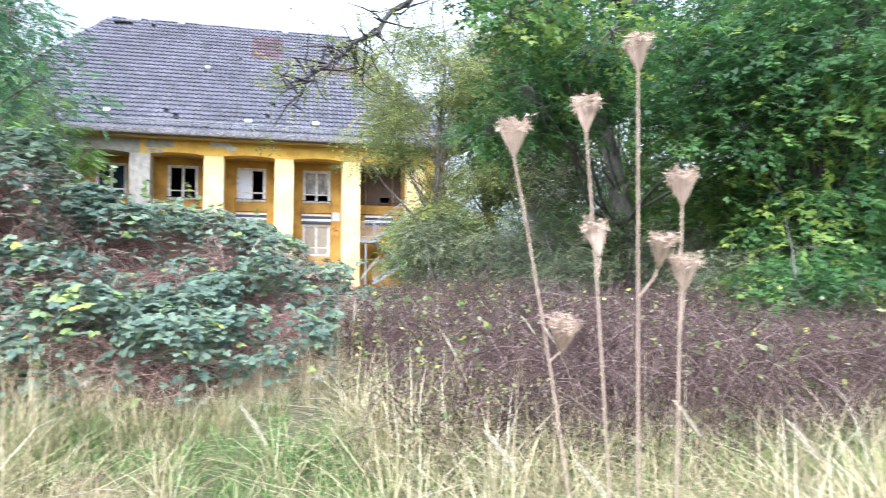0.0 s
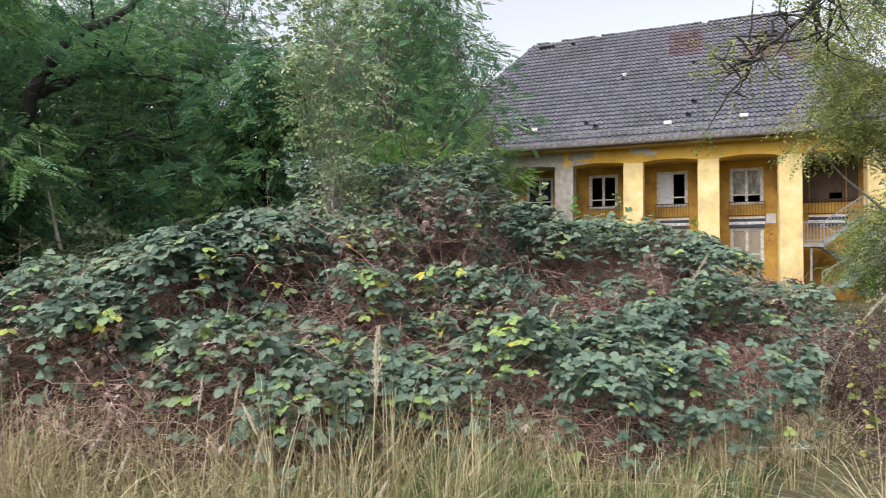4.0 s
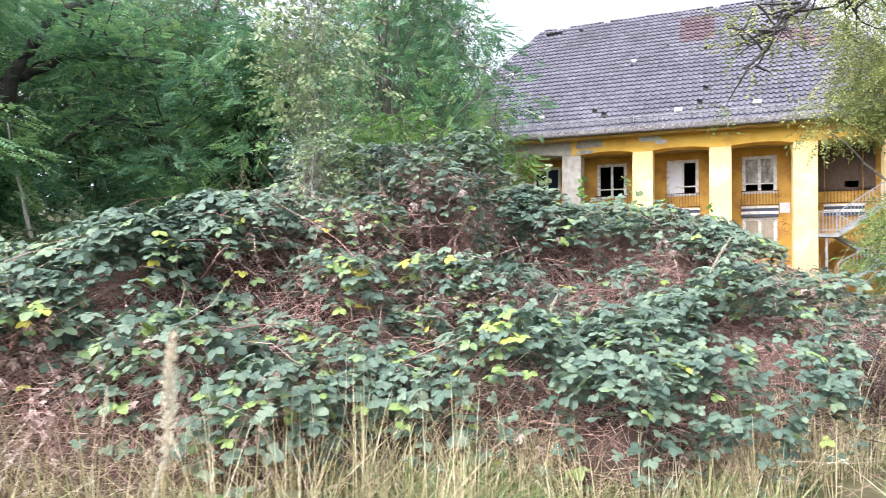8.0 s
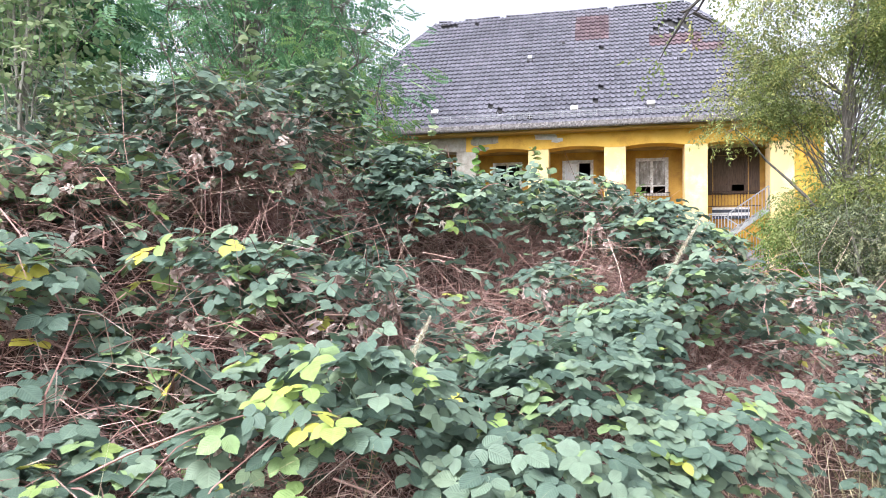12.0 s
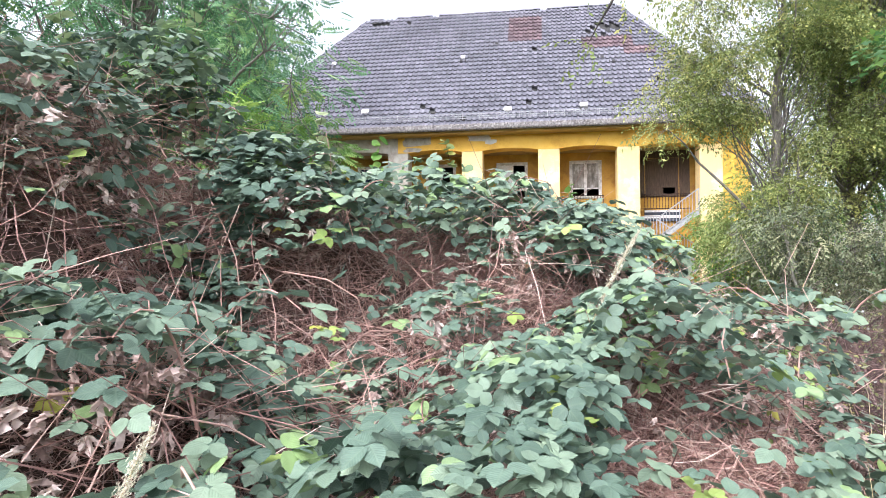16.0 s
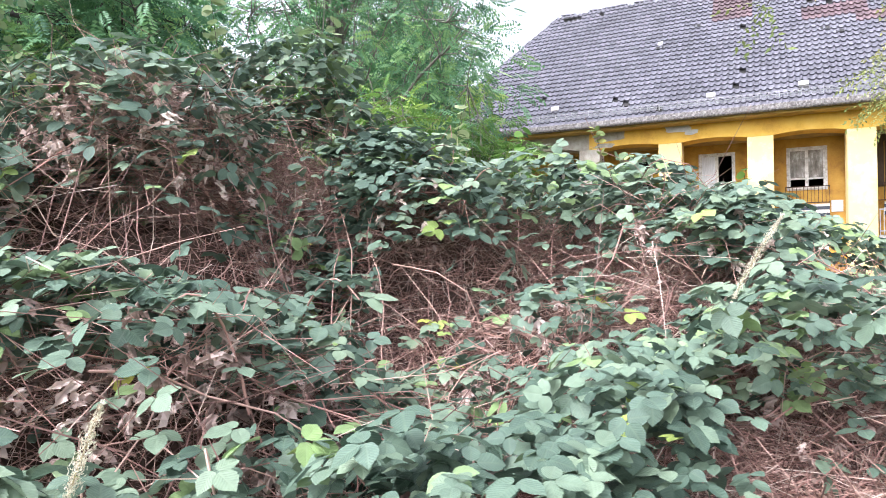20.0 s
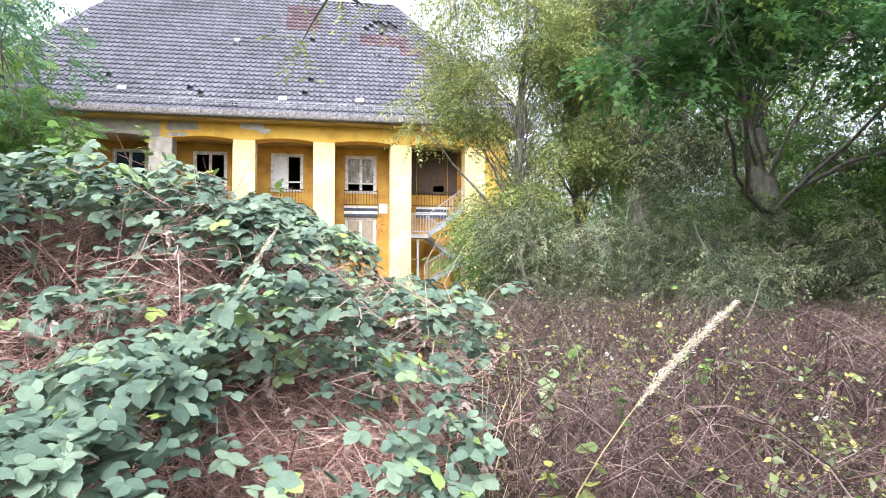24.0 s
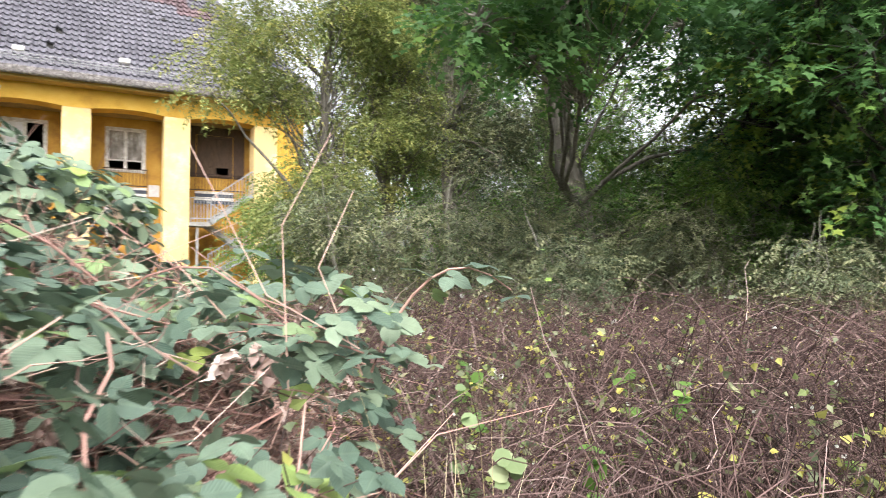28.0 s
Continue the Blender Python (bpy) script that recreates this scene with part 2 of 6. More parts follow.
M["patch"] = surface("pale_exposed_plaster", [(0.3, (0.45, 0.43, 0.40)), (0.7, (0.72, 0.70, 0.68))], 4.0, 50, 0.9, 0.3)
# yellow render darkened to ochre: the loggia's shade is in the colour, with stains
M["ochre"] = surface("ochre_render_shade_in_colour", [(0.28, (0.27, 0.13, 0.03)), (0.5, (0.48, 0.26, 0.04)), (0.72, (0.60, 0.36, 0.07))], 1.3, 30, 0.85, 0.15)
# ceiling colour is browned to carry the shade under the beam
M["soffit"] = surface("ceiling_brown_for_loggia_shade", [(0.3, (0.22, 0.14, 0.06)), (0.7, (0.42, 0.28, 0.10))], 2.0, 30, 0.9, 0.1)
M["white_paint"] = surface("weathered_white_paint", [(0.3, (0.36, 0.32, 0.27)), (0.5, (0.60, 0.57, 0.52)), (0.7, (0.78, 0.76, 0.73))], 7.0, 60, 0.6, 0.2)
M["dark_stripe"] = surface("dark_blue_grey_paint", [(0.3, (0.03, 0.035, 0.05)), (0.7, (0.06, 0.07, 0.09))], 6.0, 60, 0.6, 0.1)
M["board"] = surface("weathered_boarding", [(0.3, (0.24, 0.19, 0.13)), (0.7, (0.42, 0.35, 0.26))], 5.0, 60, 0.85, 0.3, stretch=(6, 6, 0.6))
M["curtain"] = surface("faded_white_curtain", [(0.3, (0.55, 0.55, 0.56)), (0.7, (0.78, 0.78, 0.80))], 8.0, 50, 0.9, 0.1, stretch=(5, 5, 0.5))
M["veil"] = surface("dim_net_curtain", [(0.35, (0.10, 0.085, 0.065)), (0.55, (0.26, 0.235, 0.20)), (0.65, (0.50, 0.48, 0.45))], 2.2, 50, 0.5, 0.1, stretch=(2, 2, 0.8))
M["iron"] = surface("rusty_dark_iron", [(0.3, (0.035, 0.025, 0.02)), (0.7, (0.11, 0.06, 0.035))], 9.0, 80, 0.7, 0.2, 0.3)
M["rail_grey"] = surface("pale_grey_painted_steel", [(0.3, (0.24, 0.24, 0.24)), (0.7, (0.42, 0.42, 0.41))], 8.0, 80, 0.55, 0.1, 0.2)
M["concrete"] = surface("weathered_concrete", [(0.3, (0.20, 0.19, 0.17)), (0.7, (0.40, 0.38, 0.35))], 3.0, 50, 0.9, 0.4)
M["tile"] = surface("grey_brown_concrete_tile", [(0.25, (0.092, 0.088, 0.102)), (0.5, (0.127, 0.122, 0.14)), (0.8, (0.172, 0.165, 0.185))], 0.5, 22, 0.55, 0.3, per_piece=0.16)
M["red_tile"] = surface("red_brown_replacement_tile", [(0.25, (0.085, 0.058, 0.064)), (0.5, (0.125, 0.083, 0.088)), (0.8, (0.18, 0.125, 0.125))], 1.2, 22, 0.6, 0.3, per_piece=0.25)
M["moss_gutter"] = surface("mossy_zinc_gutter", [(0.34, (0.06, 0.052, 0.046)), (0.5, (0.16, 0.142, 0.13)), (0.66, (0.33, 0.305, 0.285))], 14.0, 40, 0.85, 0.5)
M["fascia"] = surface("brown_stained_fascia", [(0.3, (0.26, 0.15, 0.04)), (0.7, (0.52, 0.34, 0.08))], 3.0, 50, 0.7, 0.2, stretch=(0.5, 4, 4))
# near-black colour in place of missing light: rooms, roof underlay, roof gaps
M["dark"] = surface("near_black_for_unlit_space", [(0.3, (0.02, 0.02, 0.02)), (0.7, (0.05, 0.045, 0.04))], 2.0, 20, 0.9, 0.1)
M["graffiti"] = surface("dark_red_spray_paint", [(0.3, (0.20, 0.05, 0.02)), (0.7, (0.28, 0.08, 0.03))], 9.0, 60, 0.7, 0.0)
M["pink_spray"] = surface("pink_spray_paint", [(0.3, (0.50, 0.16, 0.18)), (0.7, (0.65, 0.28, 0.28))], 9.0, 60, 0.7, 0.0)
M["soil"] = surface("meadow_soil", [(0.3, (0.06, 0.05, 0.025)), (0.55, (0.11, 0.10, 0.045)), (0.8, (0.17, 0.15, 0.07))], 1.5, 30, 0.95, 0.8)
M["bark"] = surface("grey_brown_bark", [(0.3, (0.08, 0.07, 0.058)), (0.7, (0.24, 0.215, 0.18))], 5.0, 35, 0.9, 0.8, stretch=(3, 3, 0.6))
M["pale_bark"] = surface("pale_young_bark", [(0.3, (0.14, 0.13, 0.10)), (0.7, (0.33, 0.31, 0.26))], 8.0, 50, 0.85, 0.4, stretch=(3, 3, 0.6))
M["dark_bark"] = surface("dark_dead_wood_and_bark", [(0.3, (0.02, 0.017, 0.015)), (0.7, (0.07, 0.06, 0.05))], 8.0, 50, 0.9, 0.6)
gl, gnt, gp = nodes_of("old_window_glass")
gp.inputs["Base Color"].default_value = (0.02, 0.03, 0.055, 1)
gp.inputs["Roughness"].default_value = 0.06
gp.inputs["Specular IOR Level"].default_value = 0.6
M["glass"] = gl
M["bramble"] = leaf_material("bramble_leaf", [(0.0, (0.034, 0.06, 0.043)), (0.4, (0.088, 0.132, 0.096)), (0.75, (0.172, 0.222, 0.145)), (0.88, (0.18, 0.265, 0.085)), (0.95, (0.27, 0.33, 0.08)), (1.0, (0.48, 0.41, 0.06))], 0.5, 0.2, 30, 0.32, True)
M["dead_leaf"] = leaf_material("withered_leaf", [(0.0, (0.18, 0.12, 0.10)), (0.5, (0.36, 0.265, 0.23)), (1.0, (0.56, 0.46, 0.41))], 0.8, 0.15, 30, 0.2)
M["cane"] = leaf_material("bramble_cane", [(0.0, (0.08, 0.043, 0.037)), (0.5, (0.32, 0.18, 0.148)), (0.85, (0.44, 0.30, 0.245)), (1.0, (0.50, 0.42, 0.36))], 0.6, 0.0, 10, 0.3)
M["scrub"] = leaf_material("reddish_dry_twig", [(0.0, (0.018, 0.012, 0.011)), (0.5, (0.06, 0.036, 0.032)), (0.85, (0.135, 0.088, 0.078)), (1.0, (0.25, 0.185, 0.165))], 0.8, 0.0, 6, 0.2)
M["straw"] = leaf_material("dry_grass", [(0.0, (0.12, 0.105, 0.045)), (0.4, (0.34, 0.28, 0.15)), (0.8, (0.52, 0.44, 0.28)), (1.0, (0.66, 0.57, 0.41))], 0.7, 0.2, 5, 0.3)
M["russet"] = leaf_material("russet_dry_grass", [(0.0, (0.11, 0.06, 0.038)), (0.5, (0.26, 0.155, 0.10)), (1.0, (0.42, 0.30, 0.20))], 0.75, 0.15, 5, 0.2)
M["grass"] = leaf_material("green_grass", [(0.0, (0.05, 0.11, 0.028)), (0.6, (0.16, 0.245, 0.07)), (1.0, (0.36, 0.40, 0.17))], 0.6, 0.25, 5, 0.3)
M["plume"] = leaf_material("pale_grass_plume", [(0.0, (0.40, 0.32, 0.24)), (1.0, (0.70, 0.60, 0.48))], 0.8, 0.3, 40, 0.2)
M["umbel"] = leaf_material("dried_umbel", [(0.0, (0.28, 0.20, 0.15)), (1.0, (0.52, 0.40, 0.31))], 0.8, 0.1, 40, 0.2)
M["robinia"] = leaf_material("pinnate_leaf", [(0.0, (0.05, 0.12, 0.062)), (0.6, (0.12, 0.235, 0.11)), (1.0, (0.22, 0.34, 0.12))], 0.5, 0.42, 1.2)
M["light_leaf"] = leaf_material("light_green_leaf", [(0.0, (0.07, 0.15, 0.03)), (0.6, (0.13, 0.23, 0.05)), (1.0, (0.24, 0.33, 0.08))], 0.5, 0.4, 1.2)
M["maple"] = leaf_material("maple_leaf", [(0.0, (0.035, 0.085, 0.034)), (0.7, (0.08, 0.17, 0.05)), (0.93, (0.16, 0.27, 0.06)), (1.0, (0.24, 0.31, 0.06))], 0.45, 0.48, 1.5)
M["willow"] = leaf_material("small_yellowing_leaf", [(0.0, (0.10, 0.14, 0.045)), (0.6, (0.20, 0.235, 0.075)), (1.0, (0.38, 0.37, 0.12))], 0.55, 0.42, 1.2)
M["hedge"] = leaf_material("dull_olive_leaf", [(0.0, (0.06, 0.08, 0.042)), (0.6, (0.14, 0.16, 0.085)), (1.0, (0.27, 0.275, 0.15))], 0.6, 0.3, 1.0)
M["poplar"] = leaf_material("grey_green_leaf", [(0.0, (0.10, 0.15, 0.07)), (0.6, (0.20, 0.26, 0.12)), (1.0, (0.38, 0.42, 0.24))], 0.5, 0.35, 3.0)
M["brown_board"] = surface("dark_brown_boards_and_bay_shade", [(0.3, (0.05, 0.032, 0.022)), (0.7, (0.13, 0.085, 0.055))], 5.0, 60, 0.85, 0.3, stretch=(6, 6, 0.6))
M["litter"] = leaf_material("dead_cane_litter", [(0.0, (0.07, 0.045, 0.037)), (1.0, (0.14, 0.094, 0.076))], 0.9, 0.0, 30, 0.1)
M["yellow_leaf"] = leaf_material("yellowing_shrub_leaf", [(0.0, (0.10, 0.14, 0.045)), (0.6, (0.20, 0.23, 0.07)), (1.0, (0.42, 0.37, 0.09))], 0.55, 0.35, 8)
M["pale_leaf"] = leaf_material("pale_leaf_underside", [(0.0, (0.30, 0.33, 0.28)), (1.0, (0.55, 0.56, 0.50))], 0.6, 0.25, 8)


# ---- the ground ----
gs = Soup()
xs = np.concatenate([[-900, -300, -120, -60, -40], np.linspace(-25, 25, 51), [40, 60, 120, 300, 900]])
ys = np.concatenate([[-900, -300, -100, -40, -20], np.linspace(-10, 60, 71), [80, 120, 300, 900]])
gx, gy = np.meshgrid(xs, ys, indexing="ij")
gz = 0.12 * (vnoise(gx, gy, 2.3, 1) - 0.5) * (np.abs(gx) < 30) + 0.006 * np.clip(gy, 0, 45)
ii = np.arange(gx.size).reshape(gx.shape)
quads = np.stack([ii[:-1, :-1], ii[1:, :-1], ii[1:, 1:], ii[:-1, 1:]], -1).reshape(-1, 4)
gs.raw(np.stack([gx, gy, gz], -1).reshape(-1, 3), np.concatenate([quads[:, [0, 1, 2]], quads[:, [0, 2, 3]]]), np.zeros(2 * len(quads)))
ground = gs.put("ground", M["soil"], None, "uneven brown soil under rough meadow grass", "structure", "ground", True)


def ground_z(x, y):
    return 0.12 * (vnoise(x, y, 2.3, 1) - 0.5) + 0.006 * np.clip(y, 0, 45)


# ---- the house ----
FY, WY = 32.0, 33.8          # front of the pillars, loggia's back wall
SPRING, BEAM_TOP = 6.6, 7.42
PILLARS = [-9.9, -6.6, -3.3, 0.0, 3.3, 6.6]
PW = 0.91
BASE = 0.1
house = thing("abandoned_house", "abandoned yellow house with a pillared loggia and hipped tiled roof", "house", (0, FY, BASE))


def hpart(name, bm, material, parent=None, label=""):
    """A part of the house given in world places."""
    ob = part(name, bm, material, parent or house, label)
    ob.matrix_parent_inverse = Matrix.Translation((0, -FY, -BASE))
    if parent is not None and parent is not house:
        ob.matrix_parent_inverse = Matrix.Identity(4)
    return ob


for i, x in enumerate(PILLARS):
    bm = boxes((x, x + PW, FY, FY + 0.85, BASE, SPRING), bevel=0.02)
    hpart("pillar", bm, M["plaster"] if i < 2 else M["pale_yellow"], None, "pillar of bare grey plaster" if i < 2 else "square pillar in bleached yellow render")


def beam(x0, x1, a, b, material, label):
    """The beam over one bay: flat over the pillars, a shallow arch between a and b."""
    bm = bmesh.new()
    pts = [(x0, BEAM_TOP), (x0, SPRING)]
    n = 12
    pts += [(a + (b - a) * k / n, SPRING + 0.10 * (1 - abs(2 * k / n - 1) ** 2)) for k in range(n + 1)]
    pts += [(x1, SPRING), (x1, BEAM_TOP)]
    clean = [p for i, p in enumerate(pts) if i == 0 or p != pts[i - 1]]
    extrude_profile(bm, clean, FY, FY + 0.85)
    hpart("arched_beam", bm, material, None, label)


for i in range(len(PILLARS) - 1):
    a, b = PILLARS[i] + PW, PILLARS[i + 1]
    x0, x1 = a - PW / 2, b + PW / 2
    beam(x0, x1, a, b, M["plaster"] if i < 1 else M["yellow"], "beam with fallen render" if i < 1 else "yellow rendered beam with a shallow arch")
hpart("beam_end", boxes((6.6 + PW / 2, 8.2, FY, FY + 0.85, SPRING, BEAM_TOP)), M["yellow"])
hpart("beam_end", boxes((-13.0, -9.9 + PW / 2, FY, FY + 0.85, SPRING, BEAM_TOP)), M["plaster"])
# render fallen off the beam and the pillars
for rows, mat, lab in (
    ([(-6.15, -4.55, 6.84, 7.40), (-6.0, -5.0, 6.62, 6.84)], "plaster", "bare plaster where the render has fallen"),
    ([(-3.15, -1.9, 6.98, 7.36), (-2.35, -1.75, 6.86, 7.12)], "patch", "pale patch of exposed plaster"),
):
    bm = bmesh.new()
    for k, (x0, x1, z0, z1) in enumerate(rows):
        n = 16
        pts = []
        for q in range(n):
            an = 2 * math.pi * q / n
            rr = 0.82 + 0.3 * noise.noise((math.cos(an) * 1.7 + k * 9, math.sin(an) * 1.7, x0))
            pts.append(((x0 + x1) / 2 + (x1 - x0) / 2 * rr * math.copysign(abs(math.cos(an)) ** 0.6, math.cos(an)), (z0 + z1) / 2 + (z1 - z0) / 2 * min(1, rr) * math.copysign(abs(math.sin(an)) ** 0.6, math.sin(an))))
        extrude_profile(bm, pts, FY - 0.008 - 0.003 * k, FY + 0.01)
    hpart("plaster_patch", bm, M[mat], None, lab)

# loggia: back wall with openings, side wall, ceiling
WIN = {"x": [-7.8, -4.5, -1.2, 2.1, 5.4], "w": 1.42}
UP0, UP1, LO0, LO1 = 4.62, 6.35, 1.85, 3.52
cuts = [(x - 0.71, x + 0.71) for x in WIN["x"]]
edges = [-13.0] + [v for cc in cuts for v in cc] + [8.2]
wall_rows = [(edges[k], edges[k + 1], WY, WY + 0.4, BASE, 7.42) for k in range(0, len(edges), 2)]
wall_rows += [(a, b, WY, WY + 0.4, z0, z1) for a, b in cuts[:4] for z0, z1 in ((BASE, LO0), (LO1, UP0), (UP1, 7.42))]
wall_rows += [(*cuts[4], WY, WY + 0.4, BASE, UP0), (*cuts[4], WY, WY + 0.4, UP1, 7.42)]
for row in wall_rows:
    hpart("back_wall", boxes(row), M["ochre"], None, "ochre rendered back wall of the loggia, shade put in its colour")
hpart("loggia_ceiling", boxes((-13.0, 8.2, FY + 0.85, WY, 6.70, 7.40)), M["soffit"], None, "loggia ceiling, its ochre browned for shade")
hpart("side_wall", boxes((8.2, 8.6, FY, 44.0, BASE, 7.42), (-13.4, -13.0, FY, 44.0, BASE, 7.42), (-13.0, 8.2, 43.6, 44.0, BASE, 7.42)), M["yellow"], None, "yellow rendered outer wall")
hpart("side_pier", boxes((7.51, 8.2, FY, FY + 0.85, BASE, SPRING)), M["yellow"])
hpart("inner_floor", boxes((-13.0, 8.2, WY + 0.4, 43.6, 3.6, 3.85), (-13.0, 8.2, WY + 0.4, 43.6, 7.2, 7.4), (-13.0, 8.2, 38.0, 38.2, BASE, 7.2)), M["dark"], None, "inner floors and wall coloured near-black for unlit rooms")


def window(xc, z0, z1, panes, label, curtain=None):
    """A two-leaf window: panes gives the fill of each of the four lights, upper pair first."""
    w = WIN["w"]
    x0, x1 = xc - w / 2, xc + w / 2
    y = WY + 0.06
    win = thing("window", label, "")
    win.parent = house
    win.matrix_parent_inverse = Matrix.Translation((0, -FY, -BASE))
    f = 0.075
    wood = M["white_paint"] if xc < 5 else M["brown_board"]
    bm = boxes((x0, x0 + f, y - 0.08, y + 0.09, z0, z1), (x1 - f, x1, y - 0.08, y + 0.09, z0, z1), (x0 + f, x1 - f, y - 0.08, y + 0.09, z1 - f, z1), (x0 + f, x1 - f, y - 0.08, y + 0.09, z0, z0 + 0.07))
    part("frame", bm, wood, win, "peeling painted frame")
    zm = z0 + (z1 - z0) * 0.27
    for s, (a, b) in enumerate(((x0 + f, xc), (xc, x1 - f))):
        bm = boxes((a, a + 0.06, y - 0.03, y + 0.04, z0 + 0.07, z1 - f), (b - 0.06, b, y - 0.03, y + 0.04, z0 + 0.07, z1 - f), (a + 0.06, b - 0.06, y - 0.03, y + 0.04, zm - 0.03, zm + 0.03), (a + 0.06, b - 0.06, y - 0.03, y + 0.04, z1 - f - 0.06, z1 - f), (a + 0.06, b - 0.06, y - 0.03, y + 0.04, z0 + 0.07, z0 + 0.13))
        part("casement", bm, wood, win)
        for q, (c0, c1) in enumerate(((zm + 0.03, z1 - f - 0.06), (z0 + 0.13, zm - 0.03))):
            fill = panes[q * 2 + s]
            if fill:
                part("pane" if fill == "glass" else "board" if "board" in fill else "curtain", boxes((a + 0.06, b - 0.06, y + 0.0, y + 0.012, c0, c1)), M[fill], win)
    return win


G = "glass"
window(-7.8, UP0, UP1, [G, G, "", G], "white window with dark panes")
window(-4.5, UP0, UP1, ["", "", "", ""], "white window with broken dark panes")
window(-1.2, UP0, UP1, ["curtain", "", "curtain", ""], "white window, one leaf curtained and one gaping")
window(2.1, UP0, UP1, ["veil", "veil", "", ""], "white window with blinds and broken lower panes")
window(5.4, UP0, UP1, ["brown_board", "brown_board", "brown_board", ""], "dark boarded window behind a balcony rail")
for x in WIN["x"][:4]:
    window(x, LO0, LO1, ["board"] * 4, "boarded ground-floor window in a white frame")

# striped bands and small balcony rails under the upper windows
for x in WIN["x"]:
    a, b = x - 0.76, x + 0.76
    sb = thing("striped_band", "dark and white striped band under a balcony rail", "")
    sb.parent, sb.matrix_parent_inverse = house, Matrix.Translation((0, -FY, -BASE))
    for k, z in enumerate((3.95, 3.82, 3.68, 3.55)):
        part("stripe", boxes((a, b, WY - 0.10 - 0.004 * k, WY - 0.002, z, z + (0.13 if k else 0.10))), M["white_paint"] if k % 2 == 0 else M["dark_stripe"], sb)
    rail = thing("balcony_rail", "low rusty iron balcony rail with thin bars", "")
    rail.parent, rail.matrix_parent_inverse = house, Matrix.Translation((0, -FY, -BASE))
    bm = bmesh.new()
    for z in (4.10, 4.74):
        bar(bm, (a, WY - 0.14, z), (b, WY - 0.14, z), 0.035)
        for xx in (a, b):
            bar(bm, (xx, WY - 0.14, z), (xx, WY - 0.003, z), 0.03)
    part("rail", bm, M["iron"], rail)
    for k in range(13):
        bm = bmesh.new()
        xx = a + (b - a) * k / 12
        bar(bm, (xx, WY - 0.14, 4.10), (xx, WY - 0.14, 4.74), 0.018)
        part("baluster", bm, M["iron"], rail)
# long rail of the last bay
for xx0, xx1 in ((4.25, 4.62), (6.18, 6.58)):
    for z in (4.10, 4.74):
        bm = bmesh.new()
        bar(bm, (xx0, WY - 0.14, z), (xx1, WY - 0.14, z), 0.035)
        hpart("rail_end", bm, M["iron"])

# panel added to paint the last bay's shaded wall dark brown
bay = boxes((4.24, 4.66, WY - 0.04, WY - 0.004, 4.62, 6.69), (6.14, 6.58, WY - 0.04, WY - 0.004, 4.62, 6.69), (4.66, 6.14, WY - 0.04, WY - 0.004, 6.36, 6.69))
hpart("bay_shade_panel", bay, M["brown_board"], None, "added dark brown panel for the shade round the last window")

# spray paint, a pale wall box
bm = bmesh.new()
for cx, cz, r in ((2.98, 3.12, 0.17), (3.16, 3.05, 0.15), (3.08, 3.3, 0.1)):
    pts = [(cx + r * math.cos(q), WY - 0.006, cz + 1.3 * r * math.sin(q)) for q in np.linspace(0.4, 6.0, 12)]
    for p, q in zip(pts, pts[1:]):
        bar(bm, p, q, 0.022)
hpart("sprayed_scrawl", bm, M["graffiti"], None, "looping dark red spray scrawl")
bm = bmesh.new()
for k in range(5):
    bar(bm, (3.42 + 0.16 * k, FY - 0.005, 0.95), (3.46 + 0.16 * k, FY - 0.005, 1.22 - 0.05 * (k % 2)), 0.035)
    bar(bm, (3.42 + 0.16 * k, FY - 0.005, 1.2), (3.52 + 0.16 * k, FY - 0.005, 1.22), 0.03)
hpart("sprayed_tag", bm, M["pink_spray"], None, "faded pink spray marks at the foot of a pillar")
hpart("bare_patch", boxes((2.92, 3.32, WY - 0.02, WY + 0.0, 3.72, 4.18), bevel=0.008), M["patch"], None, "pale square of bare plaster")

# outside stairs in the last bay
stairs = thing("outside_stairs", "pale grey steel and concrete stairs with thin railings", "")
stairs.parent, stairs.matrix_parent_inverse = house, Matrix.Translation((0, -FY, -BASE))


def flight(x0, z0, x1, z1, y0, y1, rails):
    bm = bmesh.new()
    for yy in (y0, y1):
        bar(bm, (x0, yy, z0 - 0.05), (x1, yy, z1 - 0.05), 0.16)
    part("stringer", bm, M["rail_grey"], stairs)
    n = max(3, round(abs(z1 - z0) / 0.18))
    for k in range(n):
        q = (k + 0.5) / n
        xx, zz = x0 + (x1 - x0) * q, z0 + (z1 - z0) * q
        part("tread", boxes((xx - 0.14, xx + 0.14, y0 + 0.06, y1 - 0.06, zz - 0.02, zz + 0.025)), M["concrete"], stairs)
    for yy in rails:
        bm = bmesh.new()
        bar(bm, (x0, yy, z0 + 0.92), (x1, yy, z1 + 0.92), 0.045)
        bar(bm, (x0, yy, z0 + 0.14), (x1, yy, z1 + 0.14), 0.03)
        part("handrail", bm, M["rail_grey"], stairs)
        m = 12
        for k in range(m + 1):
            q = k / m
            bm = bmesh.new()
            xx, zz = x0 + (x1 - x0) * q, z0 + (z1 - z0) * q
            bar(bm, (xx, yy, zz), (xx, yy, zz + 0.92), 0.022 if 0 < k < m else 0.04)
            part("baluster", bm, M["rail_grey"], stairs)


